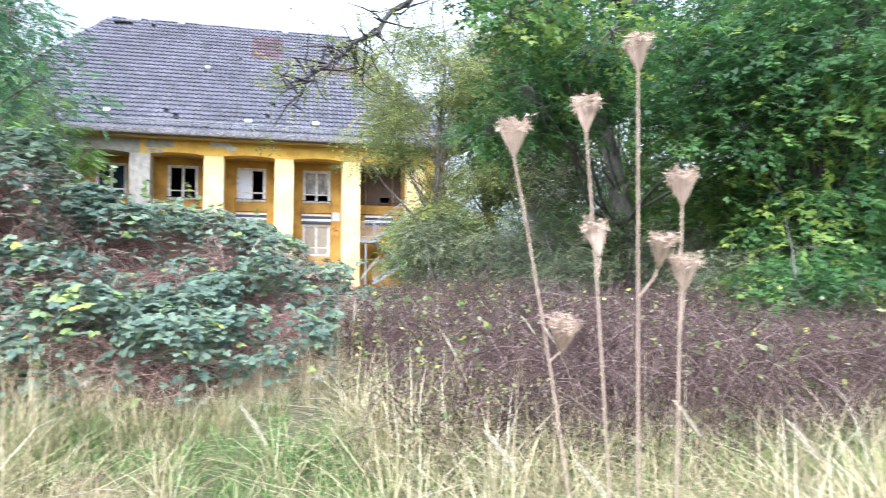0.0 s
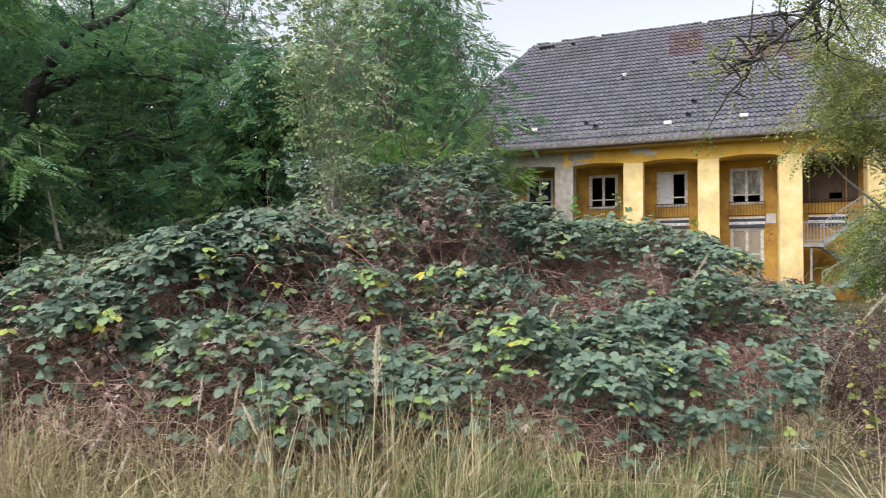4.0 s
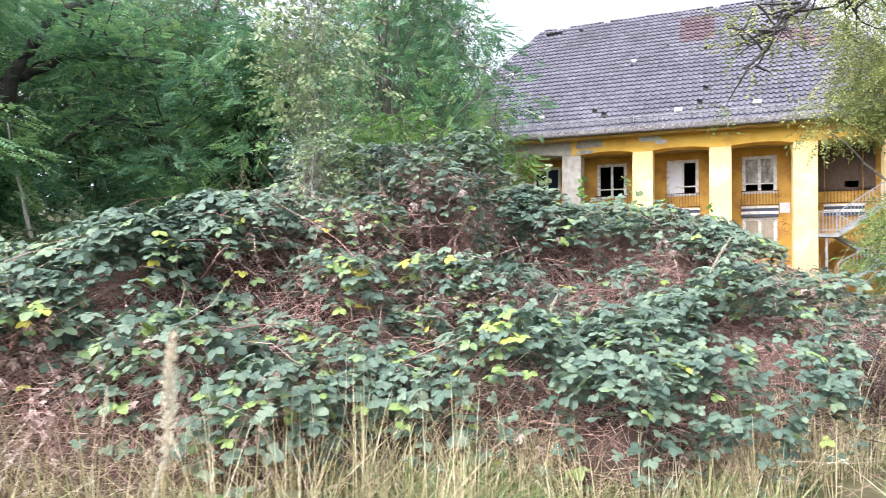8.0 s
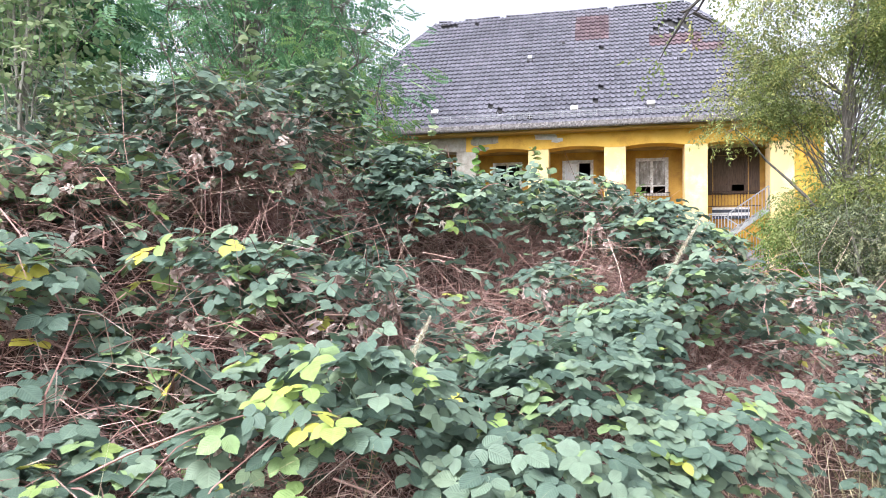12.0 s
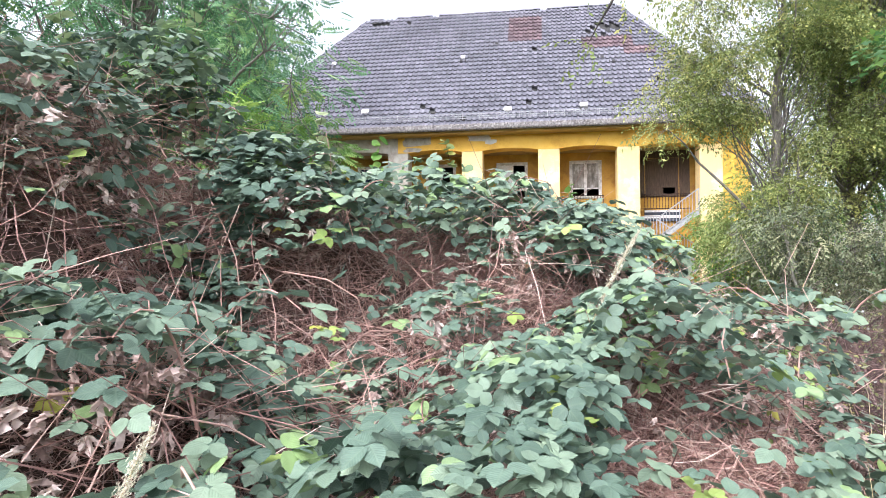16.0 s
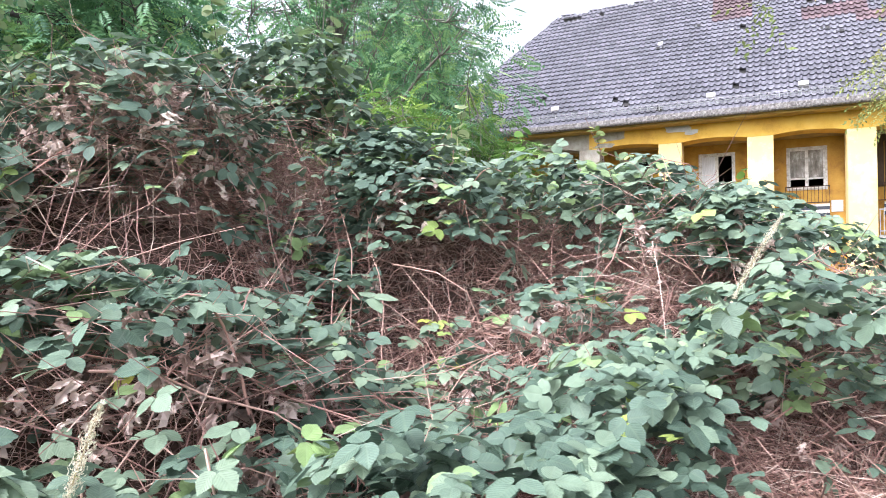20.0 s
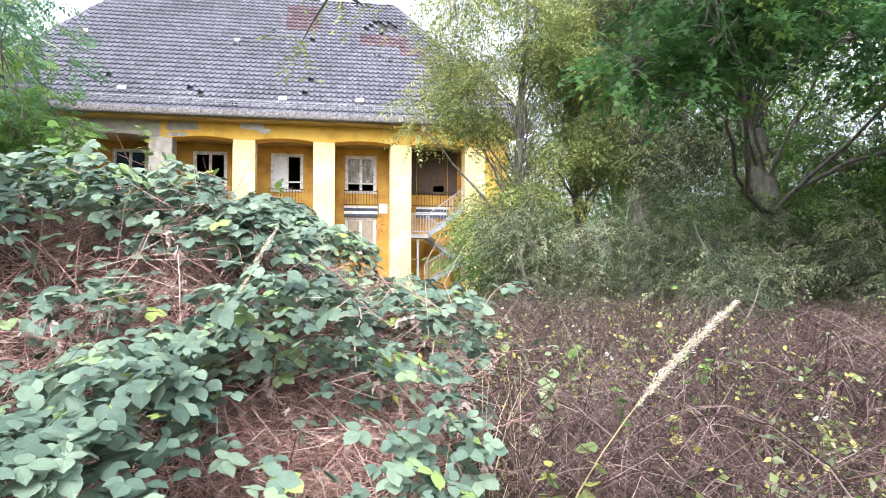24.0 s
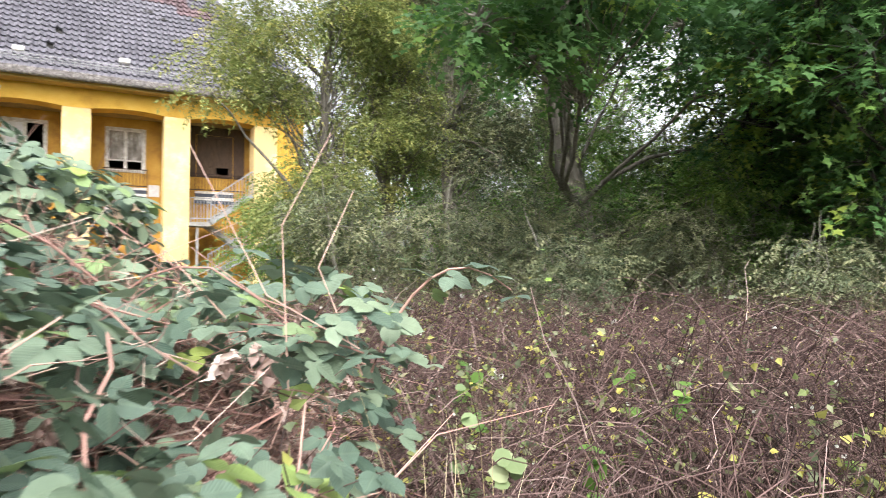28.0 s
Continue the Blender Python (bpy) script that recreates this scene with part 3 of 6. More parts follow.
flight(5.0, 2.72, 6.55, 3.85, FY + 0.05, FY + 0.75, (FY + 0.02,))
flight(6.5, 1.6, 5.0, 2.66, FY + 0.85, FY + 1.5, (FY + 0.86,))
flight(4.9, 0.55, 6.5, 1.55, FY - 0.05, FY + 0.7, (FY - 0.08,))
part("landing", boxes((4.22, 5.0, FY + 0.02, FY + 1.5, 2.55, 2.70)), M["concrete"], stairs, "concrete landing")
for z in (2.84, 3.62):
    bm = bmesh.new()
    bar(bm, (4.24, FY + 0.02, z), (5.0, FY + 0.02, z), 0.04)
    part("landing_rail", bm, M["rail_grey"], stairs)
for k in range(7):
    bm = bmesh.new()
    bar(bm, (4.26 + 0.12 * k, FY + 0.02, 2.7), (4.26 + 0.12 * k, FY + 0.02, 3.62), 0.022)
    part("baluster", bm, M["rail_grey"], stairs)
bm = bmesh.new()
bar(bm, (4.52, FY + 0.15, 0.15), (4.52, FY + 0.15, 2.55), 0.09)
part("post", bm, M["concrete"], stairs)

# roof
EY, EZ, RY, RZ = 31.35, 7.55, 37.8, 15.0
XL, XR, RL, RR = -14.6, 9.5, -9.0, 4.0
SL = math.hypot(RY - EY, RZ - EZ)
roof = hpart("roof", bmesh.new(), M["dark"], None, "hipped roof of grey-brown tiles, some slipped")
bm = bmesh.new()
BY = 2 * RY - EY
vs = [bm.verts.new(p) for p in ((XL, EY, EZ - 0.09), (XR, EY, EZ - 0.09), (XR, BY, EZ - 0.09), (XL, BY, EZ - 0.09), (RL, RY, RZ - 0.09), (RR, RY, RZ - 0.09))]
for f in ((0, 1, 5, 4), (1, 2, 5), (2, 3, 4, 5), (3, 0, 4), (3, 2, 1, 0)):
    bm.faces.new([vs[k] for k in f])
bm.to_mesh(roof.data)
bm.free()
hpart("eaves_board", boxes((XL, XR, EY + 0.02, EY + 0.05, 7.29, 7.45), (XL, XR, EY + 0.05, FY, 7.27, 7.33)), M["fascia"], None, "brown wooden eaves board")
bm = bmesh.new()
n = 8
for k in range(n):
    a0, a1 = math.pi + math.pi * k / n, math.pi + math.pi * (k + 1) / n
    p = [(EY - 0.11 + 0.09 * math.cos(a), 7.45 + 0.09 * math.sin(a)) for a in (a0, a1)]
    bm.faces.new([bm.verts.new((x, y, z)) for x, (y, z) in ((XL, p[0]), (XR, p[0]), (XR, p[1]), (XL, p[1]))])
bmesh.ops.remove_doubles(bm, verts=bm.verts[:], dist=0.001)
bmesh.ops.solidify(bm, geom=bm.faces[:], thickness=0.012)
hpart("gutter", bm, M["moss_gutter"], None, "mossy weathered half-round gutter")
hpart("eaves_course", boxes((XL, XR, EY - 0.10, EY + 0.25, 7.44, 7.66), bevel=0.04), M["moss_gutter"], None, "mossy crumbling eaves course")


def on_roof(x, up, lift=0.0):
    """A place on the front slope, up metres along it from the eaves."""
    q = up / SL
    return Vector((x, EY + (RY - EY) * q - lift * (RZ - EZ) / SL, EZ + (RZ - EZ) * q + lift * (RY - EY) / SL))


TW, TC = 0.235, 0.335
# one tile: a tall roll and a flat pan, with a thick lower edge
prof = [(k / 8, 0.075 * max(0.0, math.cos(math.pi * (k - 1.6) / 4.4)) ** 1.2 if k < 4 else 0.012 * ((k - 6) / 2) ** 2) for k in range(9)]
tv, tf = [], []
for px, pz in prof:
    tv += [(px * TW, 0.0, pz + 0.075), (px * TW, TC + 0.02, pz + 0.01), (px * TW, 0.012, pz - 0.01)]
for k in range(8):
    a, b = 3 * k, 3 * k + 3
    tf += [(a, b, b + 1), (a, b + 1, a + 1), (a + 2, b + 2, b), (a + 2, b, a)]
tile_mesh = bpy.data.meshes.new("roof_tile")
tile_mesh.from_pydata(tv, [], tf)
tile_mesh.materials.append(M["tile"])
red_mesh = tile_mesh.copy()
red_mesh.materials.clear()
red_mesh.materials.append(M["red_tile"])
slope = math.atan2(RZ - EZ, RY - EY)
turn = Matrix.Rotation(slope, 4, "X")
turn_np = np.array(turn.to_3x3())
far_tiles, far_red = Soup(), Soup()
trng = random.Random(3)
made = 0
for row in range(int(SL / TC)):
    up = row * TC
    q = (up + TC * 0.6) / SL
    lo, hi = XL + (RL - XL) * q, XR + (RR - XR) * q
    for colm in range(int((XR - XL) / TW)):
        x = XL + colm * TW
        if x < lo - 0.1 or x + TW > hi + 0.1:
            continue
        if 2.2 < x < 3.8 and 20 <= row <= 23 and trng.random() < 0.42:
            continue
        if -8.9 < x < -8.0 and row == 27 and trng.random() < 0.7:
            continue
        if trng.random() < 0.003:
            continue
        red = (-1.5 < x < 0.15 and 20 <= row <= 26) or (2.0 < x < 4.2 and 17 <= row <= 19) or (3.9 < x < 5.2 and 15 <= row <= 16)
        base = on_roof(x, up + trng.uniform(-0.006, 0.006), trng.uniform(0, 0.006))
        tilt = Matrix.Rotation(trng.uniform(-0.012, 0.012), 4, "Z")
        if 3 <= row <= 8 and -7.2 < x < 4.2 and made < 290 and not red:
            ob = new("roof_tile", tile_mesh)
            ob.parent = roof
            ob.matrix_basis = Matrix.Translation(base) @ turn @ tilt
            made += 1
        else:
            (far_red if red else far_tiles).add(tv, tf, (turn_np @ np.array(tilt.to_3x3()))[None], np.array(base)[None], [0.5])
far_tiles.put("roof_tiles", M["tile"], roof, "grey-brown wavy roof tiles")
far_red.put("red_roof_tiles", M["red_tile"], roof, "red-brown replacement tiles")
# ridge and hip caps
cap = []
for k in range(7):
    a = math.pi * k / 6
    cap += [(0.13 * math.cos(a), 0.0, 0.10 * math.sin(a)), (0.11 * math.cos(a), 0.42, 0.085 * math.sin(a))]
cap_f = [f for k in range(6) for f in ((2 * k, 2 * k + 2, 2 * k + 3), (2 * k, 2 * k + 3, 2 * k + 1))]
cap_mesh = bpy.data.meshes.new("ridge_tile")
cap_mesh.from_pydata(cap, [], cap_f)
cap_mesh.materials.append(M["tile"])
for p0, p1 in (((RL, RY, RZ), (RR, RY, RZ)), ((XR, EY, EZ), (RR, RY, RZ)), ((XL, EY, EZ), (RL, RY, RZ))):
    p0, p1 = Vector(p0), Vector(p1)
    d = (p1 - p0).normalized()
    m3 = frames(np.array(d)[None], np.array([[0.0, 0, 1]]))[0]
    rot = Matrix(m3.tolist()).to_4x4()
    for k in range(int((p1 - p0).length / 0.38)):
        if p0[0] == RL and (k in (2, 3, 9) or trng.random() < 0.03):
            continue
        ob = new("ridge_tile", cap_mesh)
        ob.parent = roof
        ob.matrix_basis = Matrix.Translation(p0 + d * 0.38 * k + Vector((0, 0, -0.03 + trng.uniform(-0.02, 0.015)))) @ rot
# vents, skylights and holes in the slope; near-black blocks paint the holes' dark
VENTS = [("pair", -3.56, 5.16), ("white", -1.28, 0.98), ("hole", -4.58, 1.05), ("grey", 1.94, 1.1), ("hole", 2.88, 4.87), ("hole", 3.4, 4.48),
         ("pair", -10.05, 5.2), ("white", -7.67, 1.25), ("hole", -2.0, 6.62), ("hole", -8.59, 9.4), ("hole", -8.77, 1.85), ("hole", 3.3, 0.9)]
for kind, x, up in VENTS:
    m = Matrix.Translation(on_roof(x, up, 0.06)) @ turn
    if kind in ("white", "grey"):
        bm = boxes((-0.17, 0.17, -0.13, 0.13, 0.0, 0.10), bevel=0.02)
        bm.transform(m)
        hpart("roof_vent", bm, M["white_paint"], None, "pale sheet-metal roof vent")
    if kind == "pair":
        bm = boxes((-0.1, 0.1, 0.16, 0.42, 0.0, 0.06), bevel=0.015)
        bm.transform(m)
        hpart("roof_vent", bm, M["white_paint"])
    if kind in ("pair", "hole", "grey"):
        bm = boxes((-0.17, 0.17, -0.13, 0.05, -0.02, 0.035), bevel=0.01)
        if kind == "grey":
            bm.transform(Matrix.Translation((0, -0.2, 0)))
        bm.transform(m)
        hpart("dark_gap_block", bm, M["dark"], None, "near-black block standing for the dark of a roof gap")
# snow guard along the eaves
guard = thing("snow_guard", "rusty pale snow guard lattice along the eaves", "")
guard.parent, guard.matrix_parent_inverse = house, Matrix.Translation((0, -FY, -BASE))
gup = 0.42
for k in range(32):
    x0 = -14.0 + 0.72 * k
    bm = bmesh.new()
    q0, q1 = on_roof(x0, gup, 0.05), on_roof(x0, gup, 0.05) + Vector((0, -0.03, 0.28))
    bar(bm, q0, q1, 0.03)
    part("bracket", bm, M["rail_grey"], guard)
for lift in (0.06, 0.15, 0.25):
    bm = bmesh.new()
    bar(bm, on_roof(-14.0, gup, 0.05) + Vector((0, 0, lift)), on_roof(8.6, gup, 0.05) + Vector((0, 0, lift)), 0.018)
    part("guard_bar", bm, M["rail_grey"], guard)
gsoup = Soup()
px = np.arange(-14.0, 8.6, 0.09)
q = np.array(on_roof(0, gup, 0.05))
paths = np.stack([np.stack([px, 0 * px + q[1], 0 * px + q[2] + 0.04], -1), np.stack([px, 0 * px + q[1] - 0.02, 0 * px + q[2] + 0.26], -1)], 1)
gsoup.tubes(paths, 0.006, 0.006, np.full(len(px), 0.5))
gsoup.put("guard_mesh", M["rail_grey"], guard)


# ---- templates for leaves ----
def fan(outline, fold=0.18):
    """A leaf blade folded along its midrib, from the right-hand outline."""
    mid = [(0, y, -0.10 * y * y) for _, y in outline]
    right = [(x, y, fold * x - 0.10 * y * y) for x, y in outline]
    left = [(-x, y, fold * x - 0.10 * y * y) for x, y in outline]
    k = len(outline)
    v = mid + right + left
    f = []
    for i in range(k - 1):
        for a in (k, 2 * k):
            quad = (i, a + i, a + i + 1, i + 1) if a == k else (i, i + 1, a + i + 1, a + i)
            if outline[i][0] > 1e-6:
                f.append(quad[:3] if a == k else (quad[0], quad[2], quad[3]))
            f.append((quad[0], quad[2], quad[3]) if a == k else quad[:3])
    return np.array(v), f


def clean(v, f):
    v = np.asarray(v, float)
    out = []
    for a, b, c in f:
        if np.linalg.norm(np.cross(v[b] - v[a], v[c] - v[a])) > 1e-8:
            out.append((a, b, c))
    used = sorted({i for t in out for i in t})
    at = {i: n for n, i in enumerate(used)}
    return v[used], np.array([[at[i] for i in t] for t in out])


def joined(pieces):
    v, f, n = [], [], 0
    for pv, pf in pieces:
        v.append(pv)
        f.append(np.asarray(pf) + n)
        n += len(pv)
    return np.concatenate(v), np.concatenate(f)


def placed(vf, size, angle, at, droop=0.0):
    v, f = vf
    ca, sa = math.cos(angle), math.sin(angle)
    v = v * size
    v = np.stack([v[:, 0], v[:, 1] * math.cos(droop), v[:, 2] - v[:, 1] * math.sin(droop)], -1)
    return np.stack([v[:, 0] * ca - v[:, 1] * sa, v[:, 0] * sa + v[:, 1] * ca, v[:, 2]], -1) + np.array(at), f


RHOMB = (np.array([(0, 0, 0), (0.27, 0.42, 0.06), (0, 1.0, -0.08), (-0.27, 0.42, 0.06)]), [(0, 1, 2), (0, 2, 3)])
OVATE = clean(*fan([(0, 0), (0.33, 0.12), (0.45, 0.42), (0.36, 0.74), (0, 1.0)], 0.10))
OVATE_SMALL = clean(*fan([(0, 0), (0.36, 0.35), (0, 1.0)]))
NARROW = clean(*fan([(0, 0), (0.11, 0.4), (0, 1.0)]))
# three-part bramble leaves: a cheap one and a fine one


def blade_of(vf, m):
    """Across and along each leaflet of a leaf made of m of them."""
    v = np.asarray(vf[0])[:, :3].copy()
    v[:, 2] = 0
    return np.tile(v, (m, 1))


LEAFLET = clean(*fan([(0, 0), (0.24, 0.06), (0.39, 0.26), (0.42, 0.50), (0.31, 0.78), (0, 1.02)], 0.12))
SERRATED = clean(*fan([(0, 0), (0.19, 0.03), (0.33, 0.14), (0.32, 0.18), (0.41, 0.31), (0.39, 0.35), (0.44, 0.49), (0.405, 0.53), (0.40, 0.66), (0.345, 0.70), (0.28, 0.82), (0.22, 0.84), (0.10, 0.96), (0, 1.06)], 0.12))
BLADE3, BLADE5, BLADE_FINE = blade_of(LEAFLET, 3), blade_of(LEAFLET, 5), blade_of(SERRATED, 3)


def bramble_leaf(blade, five, seed):
    """A stalked end leaflet and one or two pairs of side leaflets, each hung a little differently."""
    r = random.Random(seed)
    j = lambda a: r.uniform(-a, a)
    out = [placed(blade, 1.0, j(0.15), (0, 0.36, 0), 0.16 + j(0.26))]
    for s in (1, -1):
        out.append(placed(blade, 0.86 + j(0.08), s * (1.32 + j(0.2)), (-0.06 * s, 0.16, 0), 0.18 + j(0.28)))
    if five:
        for s in (1, -1):
            out.append(placed(blade, 0.6 + j(0.1), s * (2.25 + j(0.2)), (-0.04 * s, 0.06, -0.01), 0.4 + j(0.3)))
    return joined(out)


BRAMBLE = [bramble_leaf(LEAFLET, False, k) for k in range(4)]
BRAMBLE_NEAR = [bramble_leaf(SERRATED, False, 30 + k) for k in range(4)]
BRAMBLE5 = [bramble_leaf(LEAFLET, True, 20 + k) for k in range(3)]
# a maple leaf: five pointed lobes
_lob = []
for k, (ang, r) in enumerate(((-2.2, 0.45), (-1.75, 0.32), (-1.15, 0.85), (-0.75, 0.45), (0, 1.0), (0.75, 0.45), (1.15, 0.85), (1.75, 0.32), (2.2, 0.45))):
    _lob.append((math.sin(ang) * r, 0.25 + math.cos(ang) * r, -0.12 * r * abs(math.sin(ang))))
MAPLE = (np.array([(0, 0.25, 0)] + _lob), np.array([(0, k + 1, k) for k in range(1, 9)]))


def pinnate(n, length, leaf, droop):
    """A feathered leaf: n pairs along a bending stalk."""
    out = []
    for k in range(n + 1):
        q = (k + 1) / (n + 1)
        at = (0, length * q, -droop * length * q * q)
        if k == n:
            out.append(placed(RHOMB, leaf, 0, at, 0.3))
        else:
            out += [placed(RHOMB, leaf * (1.05 - 0.5 * abs(q - 0.5)), s * 1.25, at, 0.15) for s in (1, -1)]
    return joined(out)


PINNATE = pinnate(6, 0.30, 0.085, 0.16)


def twig_spray(leaf, n, length, size, seed, droop=0.3):
    """A leafy twig: n single leaves set along it."""
    r = random.Random(seed)
    out = []
    for k in range(n):
        q = (k + 0.6) / n
        at = (r.uniform(-0.03, 0.03), length * q, -droop * length * q * q + r.uniform(-0.02, 0.02))
        v, f = placed(leaf, size * r.uniform(0.7, 1.15), (1 if k % 2 else -1) * r.uniform(0.5, 1.3), at, r.uniform(0.1, 0.7))
        ro = r.uniform(-0.6, 0.6)
        dv = v - np.array(at)
        v = np.stack([dv[:, 0], dv[:, 1], dv[:, 2] + ro * dv[:, 0]], -1) + np.array(at)
        out.append((v, f))
    return joined(out)


MAPLE_SPRAY = twig_spray(MAPLE, 9, 0.55, 0.105, 1, 0.35)
OVATE_SPRAY = twig_spray(RHOMB, 12, 0.45, 0.085, 2, 0.3)
ROUND_SPRAY = twig_spray(OVATE, 8, 0.4, 0.07, 4, 0.2)
NARROW_SPRAY = twig_spray(RHOMB, 14, 0.55, 0.075, 3, 0.55)


# ---- trees ----
def bent_path(a, b, rng, sag=0.15, s=7):
    a, b = np.asarray(a, float), np.asarray(b, float)
    q = np.linspace(0, 1, s)[:, None]
    length = np.linalg.norm(b - a)
    off = rng.normal(size=(1, 3)) * sag * length
    wig = np.cumsum(rng.normal(size=(s, 3)), 0) * 0.02 * length
    wig -= q * wig[-1]
    return a + (b - a) * q + off * (q * (1 - q)) * 1.5 + wig


def tree(name, label, at, height, crown, spray, leaf_mat, bark, n, seed, trunk_r=0.16, size=1.0, clumps=40, limbs=14, lean=(0, 0), sag=-0.08, trunks=1, category="tree", first=0.25, fill=0.75, flat=0.75):
    """Trunk, tapered limbs that reach to each clump, and a crown of leafy sprays in those clumps.
    crown: boxes of (x, y, z, rx, ry, rz) from the tree's foot."""
    rng = np.random.default_rng(seed)
    at = np.array([at[0], at[1], ground_z(at[0], at[1]) - 0.05])
    t = thing(name, label, category, tuple(at))
    wood = Soup()
    tops = []
    for k in range(trunks):
        foot = np.array([rng.uniform(-0.3, 0.3), rng.uniform(-0.3, 0.3), 0]) * (trunks > 1)
        top = np.array([lean[0], lean[1], height * rng.uniform(0.8, 0.95)]) + (rng.normal(size=3) * 0.5 if trunks > 1 else 0)
        p = foot + (top - foot) * np.linspace(0, 1, 12)[:, None] + 0.5 * (bent_path(foot, top, rng, 0.03, 12) - foot - (top - foot) * np.linspace(0, 1, 12)[:, None])
        wood.tubes(p[None], trunk_r, trunk_r * 0.15, [0.5], 8)
        tops.append(p)
    trunk_ob = wood.put("trunk", bark, t, "", "part", smooth=True)
    del trunk_ob["kind"]
    vol = np.array([c[3] * c[4] * c[5] for c in crown]) ** 0.67
    pick = rng.choice(len(crown), clumps, p=vol / vol.sum())
    cr = np.array(crown, float)[pick]
    d = scatter_dirs(clumps, rng, 0.1) * (rng.random((clumps, 1)) ** 0.45)
    centres = cr[:, :3] + d * cr[:, 3:] * 0.9
    centres[:, 2] = np.maximum(centres[:, 2], 0.25)
    rad = cr[:, 3:].mean(1) * rng.uniform(0.2, 0.42, clumps)
    br = Soup()
    paths, r0 = [], []
    for k in range(clumps):
        p = tops[rng.integers(trunks)]
        zq = np.clip((centres[k, 2] - 0.2 * height) / (0.8 * height), first, 0.95) * rng.uniform(0.7, 1.0)
        a = p[int(np.clip(zq * 11, 1, 11))]
        if trunk_r > 0.3:
            # big trees: limbs leave the trunk a little below their clump, the rest fork from the limbs
            zq = float(np.clip(centres[k, 2] / height, 0.3, 0.9))
            a = p[int(np.clip(zq * 9, 2, 10))] if k < limbs else paths[int(np.argmin([np.linalg.norm(w[4] - centres[k]) for w in paths[:limbs]]))][4]
        paths.append(bent_path(a, centres[k], rng, 0.12, 7))
        r0.append(trunk_r * ((0.42 if trunk_r < 0.3 else 0.2) if k < limbs else 0.16 if trunk_r < 0.3 else 0.06) * (1.1 - zq))
    own_limbs = limbs if category == "tree" else 0
    for k in range(own_limbs):
        one = Soup()
        one.tubes(np.array(paths[k])[None], r0[k], r0[k] * 0.25, [0.5], 6)
        ob = one.put("limb", bark, t, "", "part", smooth=True)
        del ob["kind"]
    br.tubes(np.array(paths[own_limbs:]), np.array(r0[own_limbs:]), np.array(r0[own_limbs:]) * 0.25, rng.random(clumps - own_limbs), 5)
    # twigs inside the clumps
    m = clumps * 8
    own = np.arange(m) % clumps
    ends = centres[own] + scatter_dirs(m, rng) * rad[own, None] * rng.uniform(0.5, 1.0, (m, 1))
    tw = np.stack([bent_path(centres[o], e, rng, 0.15, 4) for o, e in zip(own, ends)])
    br.tubes(tw, np.full(m, trunk_r * 0.07), np.full(m, 0.004), rng.random(m), 3)
    br.put("brushwood", bark, t, "", "stuff", smooth=True)
    own = rng.integers(0, clumps, n)
    dirs = scatter_dirs(n, rng, 0.15)
    pos = centres[own] + dirs * rad[own, None] * (rng.random((n, 1)) ** (1 - fill)) * np.array([1.15, 1.15, flat])
    head = dirs * np.array([1, 1, 0.3]) + rng.normal(size=(n, 3)) * np.array([0.5, 0.5, 0.25]) + np.array([0, 0, sag])
    nor = rng.normal(size=(n, 3)) * (0.5 if flat < 0.6 else 0.4) + np.array([0, 0, 1.0])
    mats = frames(head, nor) * (size * rng.uniform(0.65, 1.2, (n, 1, 1)))
    tint = np.clip(0.5 + 0.24 * rng.normal(size=clumps)[own] + 0.2 * rng.normal(size=n), 0, 1)
    crown_soup = Soup()
    crown_soup.add(spray[0], spray[1], mats, pos, tint)
    crown_soup.put("crown", leaf_mat, t, "")
    return t


